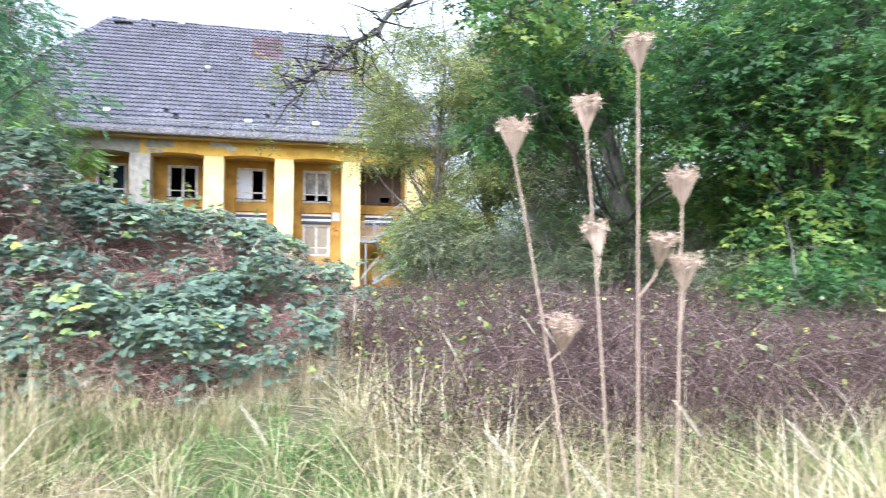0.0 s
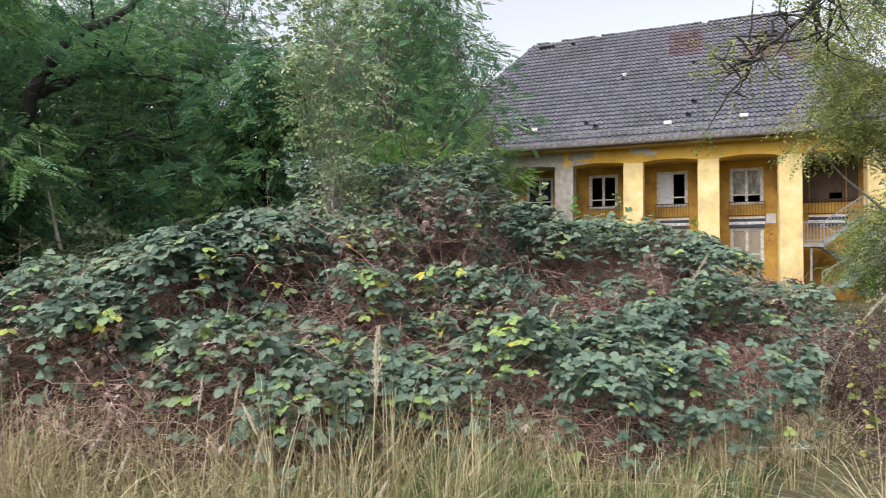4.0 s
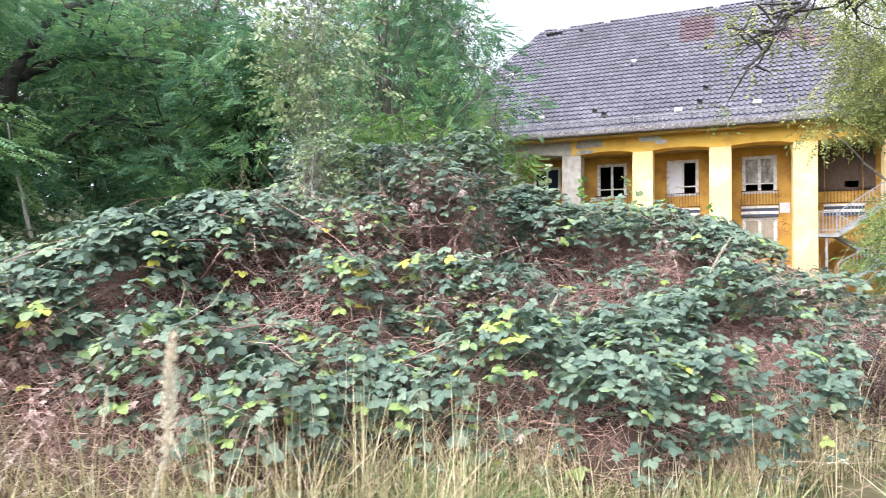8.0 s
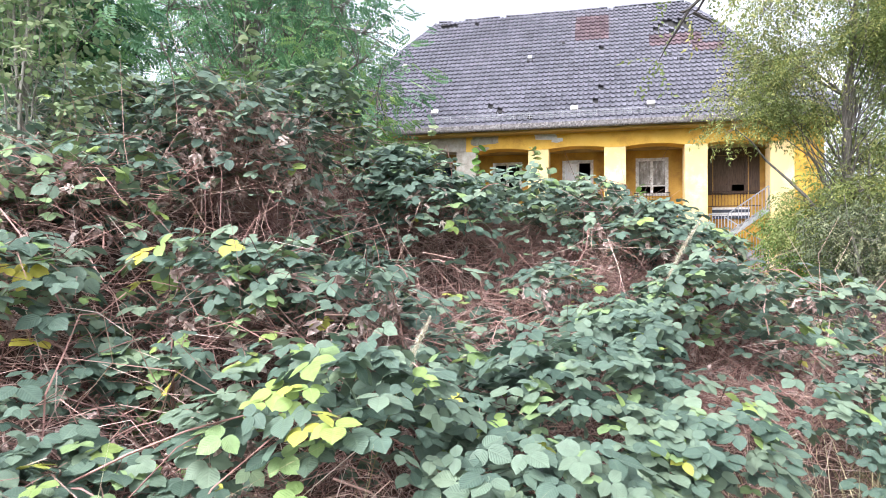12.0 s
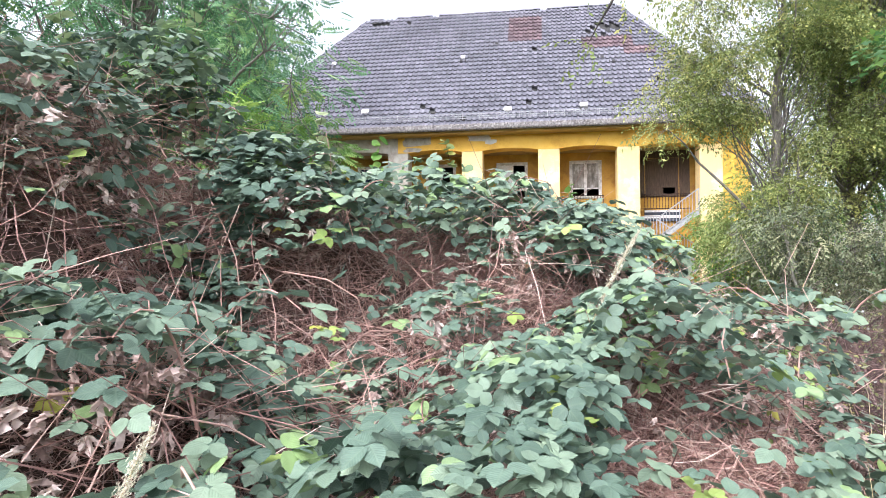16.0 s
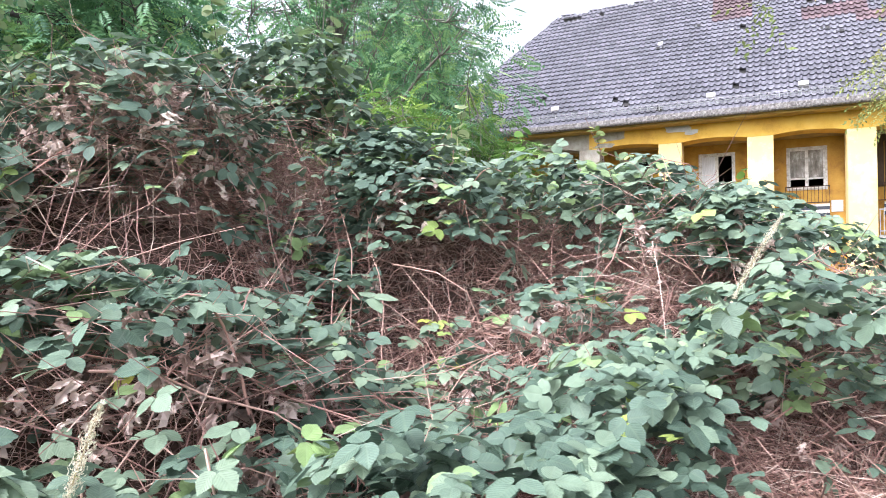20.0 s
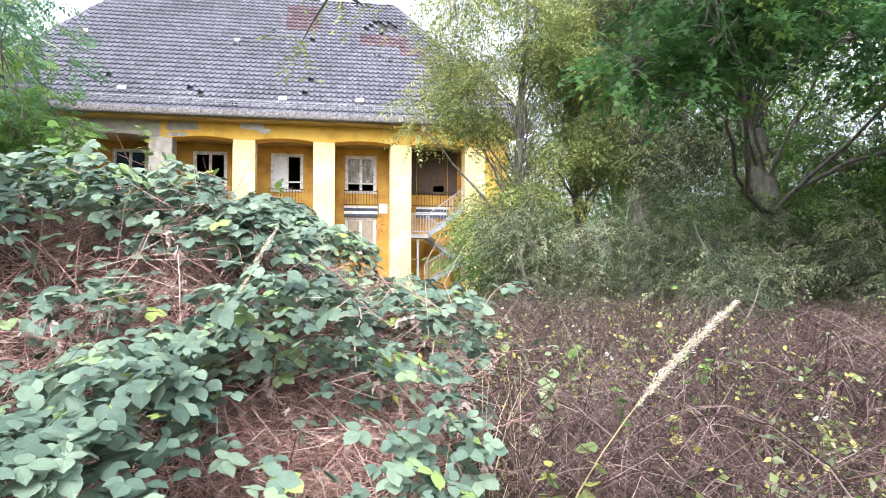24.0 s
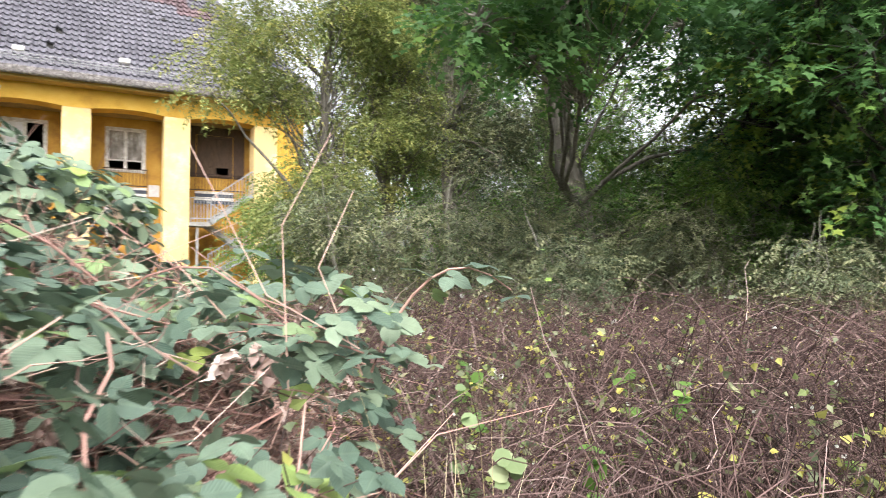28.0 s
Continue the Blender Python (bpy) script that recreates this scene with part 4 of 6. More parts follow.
TREES = [
    # the tall dark trees beside the meadow
    ("robinia_tree", "tall blue-green tree with feathered leaves", (-10.0, 5.3), 9.5, [(0, 0, 5.8, 2.4, 2.2, 3.4), (0.9, 0.2, 2.9, 2.2, 1.5, 1.2)], "PIN", "robinia", "bark", 3600, 11, 0.17),
    ("robinia_tree", "tall dark-leaved tree with feathered leaves", (-13.5, 8.0), 11, [(-0.6, -0.6, 6.4, 2.8, 2.6, 4.2), (-0.2, -1.4, 2.8, 2.2, 1.6, 1.6)], "PIN", "robinia", "bark", 3200, 12, 0.24),
    ("robinia_tree", "tall tree behind a crooked old one", (-12.2, 13.2), 12, [(0, 0, 6.4, 2.8, 2.6, 4.6), (2, -0.6, 3.0, 2.4, 1.8, 2)], "PIN", "robinia", "bark", 2900, 13, 0.2),
    ("ash_tree", "tall tree deep in the grove", (-19.5, 13.5), 13, [(0, 0, 6.5, 4.2, 3.6, 5.5)], "OV", "robinia", "bark", 4200, 51, 0.24),
    ("ash_tree", "tall tree deep in the grove", (-23.0, 7.0), 12, [(0, 0, 6.0, 4.0, 4.0, 5.5)], "OV", "robinia", "bark", 3800, 52, 0.24),
    ("ash_tree", "tall tree deep in the grove", (-14.5, 13.0), 11, [(0, 0, 5.5, 3.4, 3.0, 4.8)], "OV", "robinia", "bark", 4200, 53, 0.2),
    ("robinia_tree", "tall tree with a dense green crown", (-6.6, 14.5), 11, [(0, 0, 6.0, 3.0, 2.6, 4.2), (0.4, -1, 2.6, 2.2, 1.8, 1.6)], "PIN", "robinia", "bark", 3400, 14, 0.2),
    ("robinia_tree", "tall tree in the shade of its neighbours", (-17.5, 9.5), 11, [(0, 0, 5.5, 3.8, 3.2, 4.8)], "PIN", "robinia", "bark", 2600, 15, 0.22),
    ("robinia_tree", "tall tree at the back of the grove", (-15.5, 17.0), 13, [(0, 0, 7.0, 4.5, 3.5, 5.5)], "PIN", "robinia", "bark", 2600, 16, 0.26),
    ("ash_tree", "tall tree with a loose crown beside the house", (-9.2, 23.0), 13.5, [(0, 0, 8.0, 2.6, 2.4, 5.0), (-2, -1, 5, 2.5, 2, 3.5)], "OV", "robinia", "bark", 5200, 17, 0.22),
    ("young_tree", "light green young tree in front of the house corner", (-6.2, 20.0), 6.6, [(0, 0, 4.4, 1.5, 1.3, 2.0), (0.4, -0.3, 2.6, 1.6, 1.3, 1.3)], "PIN", "light_leaf", "pale_bark", 2200, 18, 0.08),
    ("young_tree", "light green young tree in a thicket", (-5.0, 12.0), 4.6, [(0, 0, 3.0, 1.5, 1.2, 1.4), (-1.2, 0, 2.4, 1.2, 1.0, 1.2)], "PIN", "light_leaf", "pale_bark", 1500, 19, 0.06),
    ("ash_tree", "tall tree behind the grove", (-13.0, 26.0), 15, [(0, 0, 8.5, 4.0, 3.5, 6.0)], "OV", "robinia", "bark", 5000, 20, 0.26),
    ("robinia_tree", "slender tree with feathered leaves at the meadow's end", (-14.8, 4.4), 10, [(0, 0, 5.6, 3.0, 2.4, 4.2), (0.8, 0, 2.6, 2.2, 1.6, 1.5)], "PIN", "light_leaf", "bark", 3200, 29, 0.16),
    ("robinia_tree", "slender tree with feathered leaves at the meadow's end", (-18.5, 1.0), 10, [(0, 0, 5.2, 3.4, 3.0, 4.6)], "PIN", "robinia", "bark", 2800, 30, 0.18),
    ("robinia_tree", "tree with pale feathered leaves", (-13.5, 0.6), 9, [(0, 0, 5.4, 2.2, 2.0, 3.4)], "PIN", "light_leaf", "pale_bark", 2200, 35, 0.1),
    ("robinia_tree", "shaded tree at the meadow's end", (-19.5, 5.5), 11, [(0, 0, 5.6, 3.2, 3.2, 5.0)], "PIN", "robinia", "bark", 2600, 36, 0.2),
    ("robinia_tree", "low-branched tree with blue-green feathered leaves", (-9.6, 6.2), 4.8, [(0, 0, 2.6, 1.9, 1.3, 1.3), (-0.5, -0.3, 3.6, 1.4, 1.1, 1.0)], "PIN", "robinia", "dark_bark", 2600, 37, 0.10),
    ("robinia_tree", "low-branched tree with blue-green feathered leaves", (-6.6, 9.6), 5.6, [(0, 0, 3.0, 1.7, 1.4, 1.6), (0.3, 0, 4.4, 1.5, 1.2, 1.2)], "PIN", "robinia", "dark_bark", 2400, 38, 0.11),
    # beyond the path
    ("willow_tree", "airy tree with small yellowing leaves before the house", (5.6, 19.9), 10.5, [(-1.2, 0, 7.4, 1.9, 1.6, 2.2), (-1.7, -0.2, 5.2, 1.3, 1.1, 1.2), (-0.6, 0.2, 4.6, 1.6, 1.3, 1.6), (-0.5, -0.2, 2.4, 1.3, 1.2, 1.4), (0.9, 0.4, 6.6, 1.4, 1.4, 1.8), (0.9, 0.4, 3.6, 1.3, 1.2, 1.5)], "NAR", "willow", "bark", 6400, 21, 0.15),
    ("ash_tree", "grey-stemmed tree with a thin olive crown", (7.8, 21.5), 12, [(0, 0, 8.0, 2.0, 1.8, 3.4), (0.3, -0.6, 4.6, 1.7, 1.4, 1.6)], "NAR", "willow", "bark", 4400, 22, 0.24),
    ("ash_tree", "grey-stemmed tree with a thin olive crown", (9.0, 20.2), 11.5, [(0.4, 0, 7.6, 2.2, 1.8, 3.4), (1.0, -0.4, 4.2, 1.8, 1.4, 1.6)], "NAR", "hedge", "bark", 4600, 39, 0.22),
    ("maple_tree", "dark many-limbed maple beside the scrub", (11.6, 10.8), 9, [(0, 0, 5.4, 3.2, 2.6, 3.2), (0.6, -0.6, 2.6, 2.4, 2.0, 1.4)], "MAP", "maple", "dark_bark", 3300, 24, 0.2),
    ("lime_tree", "tall tree with sunlit yellow-green leaves", (11.5, 28.0), 14, [(0, 0, 8.6, 3.4, 3.0, 5.0)], "OV", "light_leaf", "bark", 3600, 25, 0.26),
    ("lime_tree", "tall tree with sunlit yellow-green leaves", (15.0, 24.0), 13, [(0, 0, 7.5, 4.2, 3.6, 5.0)], "OV", "light_leaf", "bark", 4000, 26, 0.26),
    ("lime_tree", "tall tree in the wood", (17.5, 15.5), 12, [(0, 0, 7.0, 4.0, 3.6, 5.0)], "OV", "light_leaf", "bark", 3800, 27, 0.26),
    ("lime_tree", "tall tree in the wood", (16.0, 7.4), 12, [(0, 0, 6.5, 3.6, 3.4, 5.0)], "OV", "light_leaf", "bark", 3400, 28, 0.26),
]
SPRAYS = {"PIN": (PINNATE, 1.0, 0.42), "OV": (OVATE_SPRAY, 1.35, 0.75), "NAR": (NARROW_SPRAY, 0.95, 0.75), "MAP": (MAPLE_SPRAY, 1.15, 0.6)}
for name, label, at, h, crown, sp, leaf, bark, n, seed, r in TREES:
    spray, size, flat = SPRAYS[sp]
    tree(name, label, at, h, crown, spray, M[leaf], M[bark], int(n * 1.15) if sp == "PIN" else n, seed, r, size, clumps=80, limbs=16, first=0.5 if name == "ash_tree" else 0.3, flat=flat, sag=-0.3 if sp == "PIN" else -0.08)

tree("maple_tree", "broad maple with a thick grey trunk and lobed leaves", (11.6, 17.8), 13, [(-0.6, -1.4, 8.8, 4.2, 3.4, 2.8), (-3.4, -3.2, 6.0, 2.0, 1.8, 1.2), (-5.5, -4.7, 4.5, 1.8, 1.6, 1.1), (-4.0, -4.4, 5.4, 2.0, 1.8, 1.3), (-1.4, -4.6, 5.8, 2.4, 1.8, 1.4), (2.2, -4.6, 4.8, 2.6, 2.0, 2.0), (-7.0, -7.0, 6.2, 1.6, 1.6, 1.5), (-5.4, -6.3, 5.8, 1.8, 1.8, 1.5)], MAPLE_SPRAY, M["maple"], M["bark"], 5200, 23, 0.46, 1.1, clumps=110, limbs=14, lean=(-1.4, 1.2), first=0.35, flat=0.6)
tree("maple_tree", "dark leaning maple behind the scrub", (12.9, 15.3), 10, [(0.9, -0.9, 5.8, 3.2, 2.4, 2.8), (1.6, -1.4, 3.0, 2.4, 1.6, 1.4)], MAPLE_SPRAY, M["maple"], M["dark_bark"], 2700, 25, 0.26, 1.1, clumps=54, limbs=14, lean=(1.8, 0.2), first=0.35, flat=0.55)
tree("leafy_shrub", "low bushy maple shrub in the scrub", (9.2, 8.4), 1.8, [(0, 0, 0.95, 1.2, 1.0, 0.8)], MAPLE_SPRAY, M["maple"], M["pale_bark"], 420, 82, 0.04, 1.0, clumps=24, limbs=8, trunks=3, category="shrub", first=0.1)


def crooked_tree(at, trunk, limbs, seed):
    """A dark old tree: a bent trunk, crooked limbs with side boughs, and thin foliage at their ends."""
    rng = np.random.default_rng(seed)
    foot = np.array([at[0], at[1], float(ground_z(at[0], at[1])) - 0.05])
    t = thing("robinia_tree", "old tree with a dark trunk and bare crooked limbs", "tree", tuple(foot))
    ends = []

    def bough(name, pts, r0, r1, sides=7):
        pts = np.asarray(pts, float)
        q = np.linspace(0, len(pts) - 1, 5 * len(pts))
        way = np.stack([np.interp(q, range(len(pts)), pts[:, c]) for c in range(3)], -1)
        way[1:-1] += rng.normal(size=(len(way) - 2, 3)) * r0 * 0.18
        sp = Soup()
        sp.tubes(way[None], r0, r1, [0.5], sides)
        ob = sp.put(name, M["dark_bark"], t, "", "part", smooth=True)
        del ob["kind"]
        return way

    bough("trunk", [(0, 0, 0)] + trunk, 0.24, 0.13)
    for pts, r in limbs:
        way = bough("limb", pts, r, r * 0.3)
        for k in range(9):
            a = way[rng.integers(len(way) // 3, len(way))]
            d = unit(rng.normal(size=3) * np.array([1, 1, 0.6]) + np.array([0.2, 0, 0.3])) * rng.uniform(0.7, 1.9)
            w = bough("bough", [a, a + d * 0.5 + rng.normal(size=3) * 0.15, a + d], r * 0.32, 0.008, 5)
            ends += [w[-1], w[len(w) // 2]]
    ends = np.array(ends)
    n = 1500
    o = rng.integers(0, len(ends), n)
    pos = ends[o] + rng.normal(size=(n, 3)) * np.array([0.42, 0.42, 0.16])
    L = Soup()
    L.add(PINNATE[0], PINNATE[1], frames(rng.normal(size=(n, 3)) * np.array([1, 1, 0.25]), rng.normal(size=(n, 3)) * 0.25 + np.array([0, 0, 1])) * rng.uniform(0.7, 1.2, (n, 1, 1)), pos, rng.random(n))
    L.put("crown", M["robinia"], t, "thin feathered foliage")
    return t


crooked_tree((-12.0, 8.6), [(0.2, -0.1, 1.6), (0.15, -0.15, 3.3), (0.5, 0.2, 4.9)],
             [([(0.5, 0.2, 4.9), (0.85, 0.7, 6.1), (1.3, 1.3, 6.6), (1.9, 1.9, 7.5), (2.1, 2.3, 9.0)], 0.12),
              ([(0.4, 0.1, 4.7), (0.9, 0.8, 5.3), (1.5, 1.4, 5.5), (2.2, 2.0, 5.4)], 0.10),
              ([(0.15, -0.15, 3.4), (-0.1, -0.7, 4.4), (-0.35, -1.1, 5.5), (-0.1, -0.8, 6.9)], 0.09),
              ([(0.2, -0.1, 2.6), (0.9, 0.6, 3.5), (1.3, 1.2, 4.1), (2.1, 2.2, 4.2)], 0.07)], 45)

# shrubs: low crowns with no clear trunk
SHRUBS = [
    ("shrub", "dull olive shrub with small leaves", (4.8, 16.8), 2.6, 1.5), ("shrub", "dull olive shrub with small leaves", (6.9, 16.2), 3.0, 1.7),
    ("shrub", "dull olive shrub with small leaves", (9.0, 17.0), 3.2, 1.8), ("shrub", "tangled grey-green shrub with thin stems", (11.0, 14.6), 2.8, 1.8),
    ("shrub", "tangled grey-green shrub with thin stems", (12.5, 11.0), 3.0, 2.0),
    ("shrub", "dull olive shrub with small leaves", (7.2, 13.6), 1.7, 1.3), ("shrub", "dull olive shrub with small leaves", (10.0, 11.5), 1.9, 1.5),
]
for k, (name, label, at, h, r) in enumerate(SHRUBS):
    tree(name, label, at, h, [(0, 0, h * 0.5, r, r * 0.9, h * 0.5)], OVATE_SPRAY, M["hedge"], M["pale_bark"], 1500, 60 + k, 0.05, 0.72, clumps=34, limbs=10, trunks=3, category="shrub", first=0.1)
for k, (at, h, r) in enumerate((((-8.6, 8.2), 2.4, 1.5), ((-10.8, 7.3), 2.8, 1.6), ((-12.6, 6.0), 2.6, 1.5), ((-15.6, 4.0), 3.0, 1.9), ((-17.0, 1.2), 3.0, 1.9), ((-7.2, 11.0), 3.0, 1.7), ((-14.0, 9.5), 3.4, 2.0), ((-13.0, 2.8), 1.9, 1.3), ((-20.5, 3.4), 4.5, 2.4), ((-21.5, -0.8), 4.5, 2.4), ((-19.0, 7.6), 4.2, 2.2), ((-17.8, 2.8), 4.8, 2.0), ((-9.4, 9.6), 3.4, 1.6), ((-8.0, 10.6), 3.4, 1.6), ((-11.0, 10.4), 3.6, 1.8), ((-16.2, 0.4), 4.0, 1.8))):
    tree("understorey_shrub", "dark green shrub in the shade of the trees", at, h, [(0, 0, h * 0.5, r, r * 0.9, h * 0.5)], PINNATE, M["robinia"], M["dark_bark"], 1100, 120 + k, 0.05, 1.1, clumps=30, limbs=10, trunks=3, category="shrub", first=0.1)
for k, (at, h, r) in enumerate((((11.5, 19.5), 4.2, 2.0), ((13.8, 17.2), 4.4, 2.2), ((15.6, 13.0), 4.0, 2.2), ((13.2, 22.0), 4.6, 2.2), ((17.0, 18.5), 4.6, 2.4), ((14.6, 9.6), 3.8, 2.2), ((6.0, 25.5), 3.6, 1.6), ((10.6, 23.0), 5.0, 1.9), ((9.0, 27.8), 6.5, 2.4), ((12.0, 25.5), 7.0, 2.5), ((14.8, 15.2), 5.5, 2.2), ((12.8, 14.6), 4.0, 1.8), ((12.6, 18.3), 4.8, 2.0), ((15.5, 21.0), 6.0, 2.4), ((15.0, 18.0), 6.5, 2.3), ((17.2, 16.2), 6.5, 2.4))):
    # background shade is coloured in: these shrubs take duller leaves and dark bark
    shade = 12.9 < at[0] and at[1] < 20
    tree("leafy_shrub", "tall shrub at the wood's edge, shade put in its darker colours" if shade else "tall yellow-green shrub at the wood's edge", at, h, [(0, 0, h * 0.5, r, r * 0.9, h * 0.5)], OVATE_SPRAY, M["hedge" if shade else "light_leaf"], M["dark_bark" if shade else "pale_bark"], 1900, 140 + k, 0.06, 1.0, clumps=36, limbs=10, trunks=3, category="shrub", first=0.1)
tree("elder_shrub", "bushy shrub with broad leaves beside the meadow", (-7.3, 7.0), 2.4, [(0, 0, 1.2, 1.0, 0.8, 1.1)], ROUND_SPRAY, M["hedge"], M["pale_bark"], 700, 80, 0.05, 1.0, clumps=26, limbs=8, trunks=3, category="shrub", first=0.1)
tree("leafy_shrub", "small leafy shrub at the meadow's edge", (-9.0, 1.3), 1.3, [(0, 0, 0.75, 0.9, 0.8, 0.6)], ROUND_SPRAY, M["light_leaf"], M["pale_bark"], 500, 81, 0.04, 1.0, clumps=20, limbs=8, trunks=3, category="shrub", first=0.1)
# a thin sapling out of the brambles, and bare-stemmed young trees at the meadow's far edge
for k, (at, h) in enumerate((((-2.95, 5.85), 5.4), ((-2.8, 5.9), 4.6))):
    tree("sapling", "thin pale sapling with sparse grey-green leaves", at, h, [(0, 0, h * 0.74, 0.6, 0.5, h * 0.28), (0, 0, h * 0.5, 0.4, 0.35, 0.7)], ROUND_SPRAY, M["poplar"], M["pale_bark"], 340, 90 + 7 * k, 0.016, 0.55, clumps=30, limbs=16, first=0.4)
for k, at in enumerate(((-10.9, 2.3), (-10.3, 2.5), (-12.0, 1.8))):
    tree("sapling", "bare-stemmed young tree with thin pale trunk", at, 7.5, [(0, 0, 5.5, 1.4, 1.2, 2.0)], PINNATE, M["light_leaf"], M["bark"], 420, 92 + k, 0.05, 1.1, clumps=26, limbs=14, category="tree", first=0.3)


# ---- the bramble thicket ----
FRONT_X = [-9, -6, -4.4, -4, -3, -2, -1, 0, 0.6, 1.2, 1.7, 3]
FRONT_Y = [7.0, 4.6, 3.1, 2.7, 2.85, 3.55, 4.35, 4.75, 5.3, 6.5, 8.3, 14]


def front(x):
    return np.interp(x, FRONT_X, FRONT_Y)


# leafy masses that stand out of the thicket: middle, top, radius
CAPS = [
    (-4.34, 5.66, 1.6, 0.5), (-4.22, 3.18, 1.3, 0.45), (-3.82, 6.26, 1.77, 0.55), (-3.69, 7.3, 2.75, 0.5), (-3.52, 3.58, 1.35, 0.45), (-3.35, 4.28, 1.62, 0.5), (-3.1, 4.82, 0.89, 0.45), (-3.08, 5.1, 1.87, 0.5), (-2.99, 6.87, 2.08, 0.45), (-2.84, 6.26, 1.61, 0.5), (-2.66, 7.36, 2.6, 0.45), (-2.48, 3.94, 1.09, 0.36), (-2.45, 5.74, 1.9, 0.45), (-2.29, 4.45, 0.61, 0.36), (-2.13, 7.59, 2.72, 0.34), (-2.11, 5.43, 1.07, 0.3), (-2.08, 5.07, 1.42, 0.3), (-2.08, 6.52, 2.3, 0.5), (-1.98, 5.2, 1.1, 0.34), (-1.86, 3.97, 0.77, 0.34), (-1.74, 6.06, 1.39, 0.34),
]
CAPS += [
    (-1.67, 7.79, 2.0, 0.34), (-1.6, 5.46, 1.05, 0.34), (-1.5, 5.64, 1.45, 0.34), (-1.48, 7.72, 2.1, 0.45), (-1.35, 6.6, 1.05, 0.3), (-1.3, 7.55, 1.89, 0.3), (-1.17, 5.79, 1.34, 0.34), (-1.16, 8.71, 1.95, 0.45), (-1.11, 7.58, 1.92, 0.45), (-1.1, 6.22, 1.22, 0.34), (-0.97, 6.7, 0.92, 0.34), (-0.9, 7.6, 1.6, 0.2), (-0.8, 5.08, 1.0, 0.34), (-0.62, 7.86, 1.3, 0.14), (-0.61, 7.94, 1.95, 0.4), (-0.51, 7.03, 0.97, 0.34), (-0.5, 5.6, 0.87, 0.3), (-0.35, 6.38, 0.93, 0.34), (-0.28, 7.1, 1.25, 0.25), (-0.19, 8.48, 1.86, 0.36), (-0.17, 7.91, 1.86, 0.3), (-0.14, 5.05, 0.77, 0.3),
]
CAPS += [
    (-0.12, 5.85, 0.97, 0.42), (-0.07, 7.24, 1.06, 0.34), (0.08, 8.52, 1.73, 0.34), (0.1, 6.8, 1.05, 0.36), (0.12, 9.35, 1.82, 0.4), (0.18, 10.06, 1.9, 0.34), (0.21, 7.66, 1.7, 0.36), (0.22, 5.75, 0.8, 0.36), (0.28, 8.93, 1.85, 0.35), (0.35, 6.35, 1.1, 0.4), (0.36, 7.3, 1.17, 0.34), (0.38, 7.5, 0.75, 0.34), (0.43, 9.94, 1.48, 0.34), (0.5, 5.95, 0.66, 0.26), (0.55, 7.41, 1.28, 0.32), (0.61, 7.69, 0.99, 0.34), (0.63, 8.59, 1.66, 0.34), (0.6, 6.68, 1.32, 0.3), (0.67, 8.79, 1.66, 0.32), (0.74, 6.98, 1.05, 0.34), (0.85, 6.35, 0.66, 0.3), (0.95, 7.1, 1.0, 0.34),
]
CAPS += [
    (1.2, 7.7, 1.25, 0.34), (1.36, 10.38, 1.22, 0.4), (1.72, 9.27, 0.88, 0.34),
]
CAPS += [(0.85, 7.5, 0.95, 0.42), (0.45, 7.5, 0.92, 0.36), (0.72, 6.8, 0.88, 0.36), (1.15, 7.15, 0.85, 0.3), (-2.4, 8.1, 2.5, 0.5), (-1.8, 8.7, 2.05, 0.5), (-3.1, 8.5, 2.6, 0.5), (-0.9, 7.3, 1.15, 0.2), (-0.2, 7.65, 1.35, 0.17), (-1.4, 7.15, 1.4, 0.22), (0.72, 6.35, 0.74, 0.34), (0.5, 6.0, 0.7, 0.3), (0.55, 5.55, 0.6, 0.3), (0.95, 6.2, 0.7, 0.3), (1.0, 6.75, 0.8, 0.3), (0.2, 6.15, 0.95, 0.36), (-0.45, 5.3, 0.8, 0.34), (-0.75, 5.7, 0.95, 0.34), (-1.3, 4.6, 0.7, 0.34), (-4.9, 4.6, 1.4, 0.5), (-3.0, 7.6, 2.65, 0.5), (-3.9, 4.9, 1.6, 0.45), (-2.0, 4.2, 0.75, 0.34)]
# sprigs that have turned lime green and yellow
TURNED = np.array([(-1.9, 5.0), (-1.98, 5.56), (-1.57, 5.32), (-1.65, 5.36), (-1.44, 5.2), (-2.67, 4.74), (-0.78, 4.8), (-1.29, 5.37), (0.64, 6.5), (-0.9, 7.2), (-1.6, 7.0), (0.69, 6.62), (-0.2, 7.2), (0.66, 6.42), (-1.96, 5.78), (-1.95, 4.9), (-3.02, 3.46), (-2.8, 4.16), (-0.88, 4.76), (-2.02, 3.45), (1.25, 7.3), (-2.3, 5.3)])


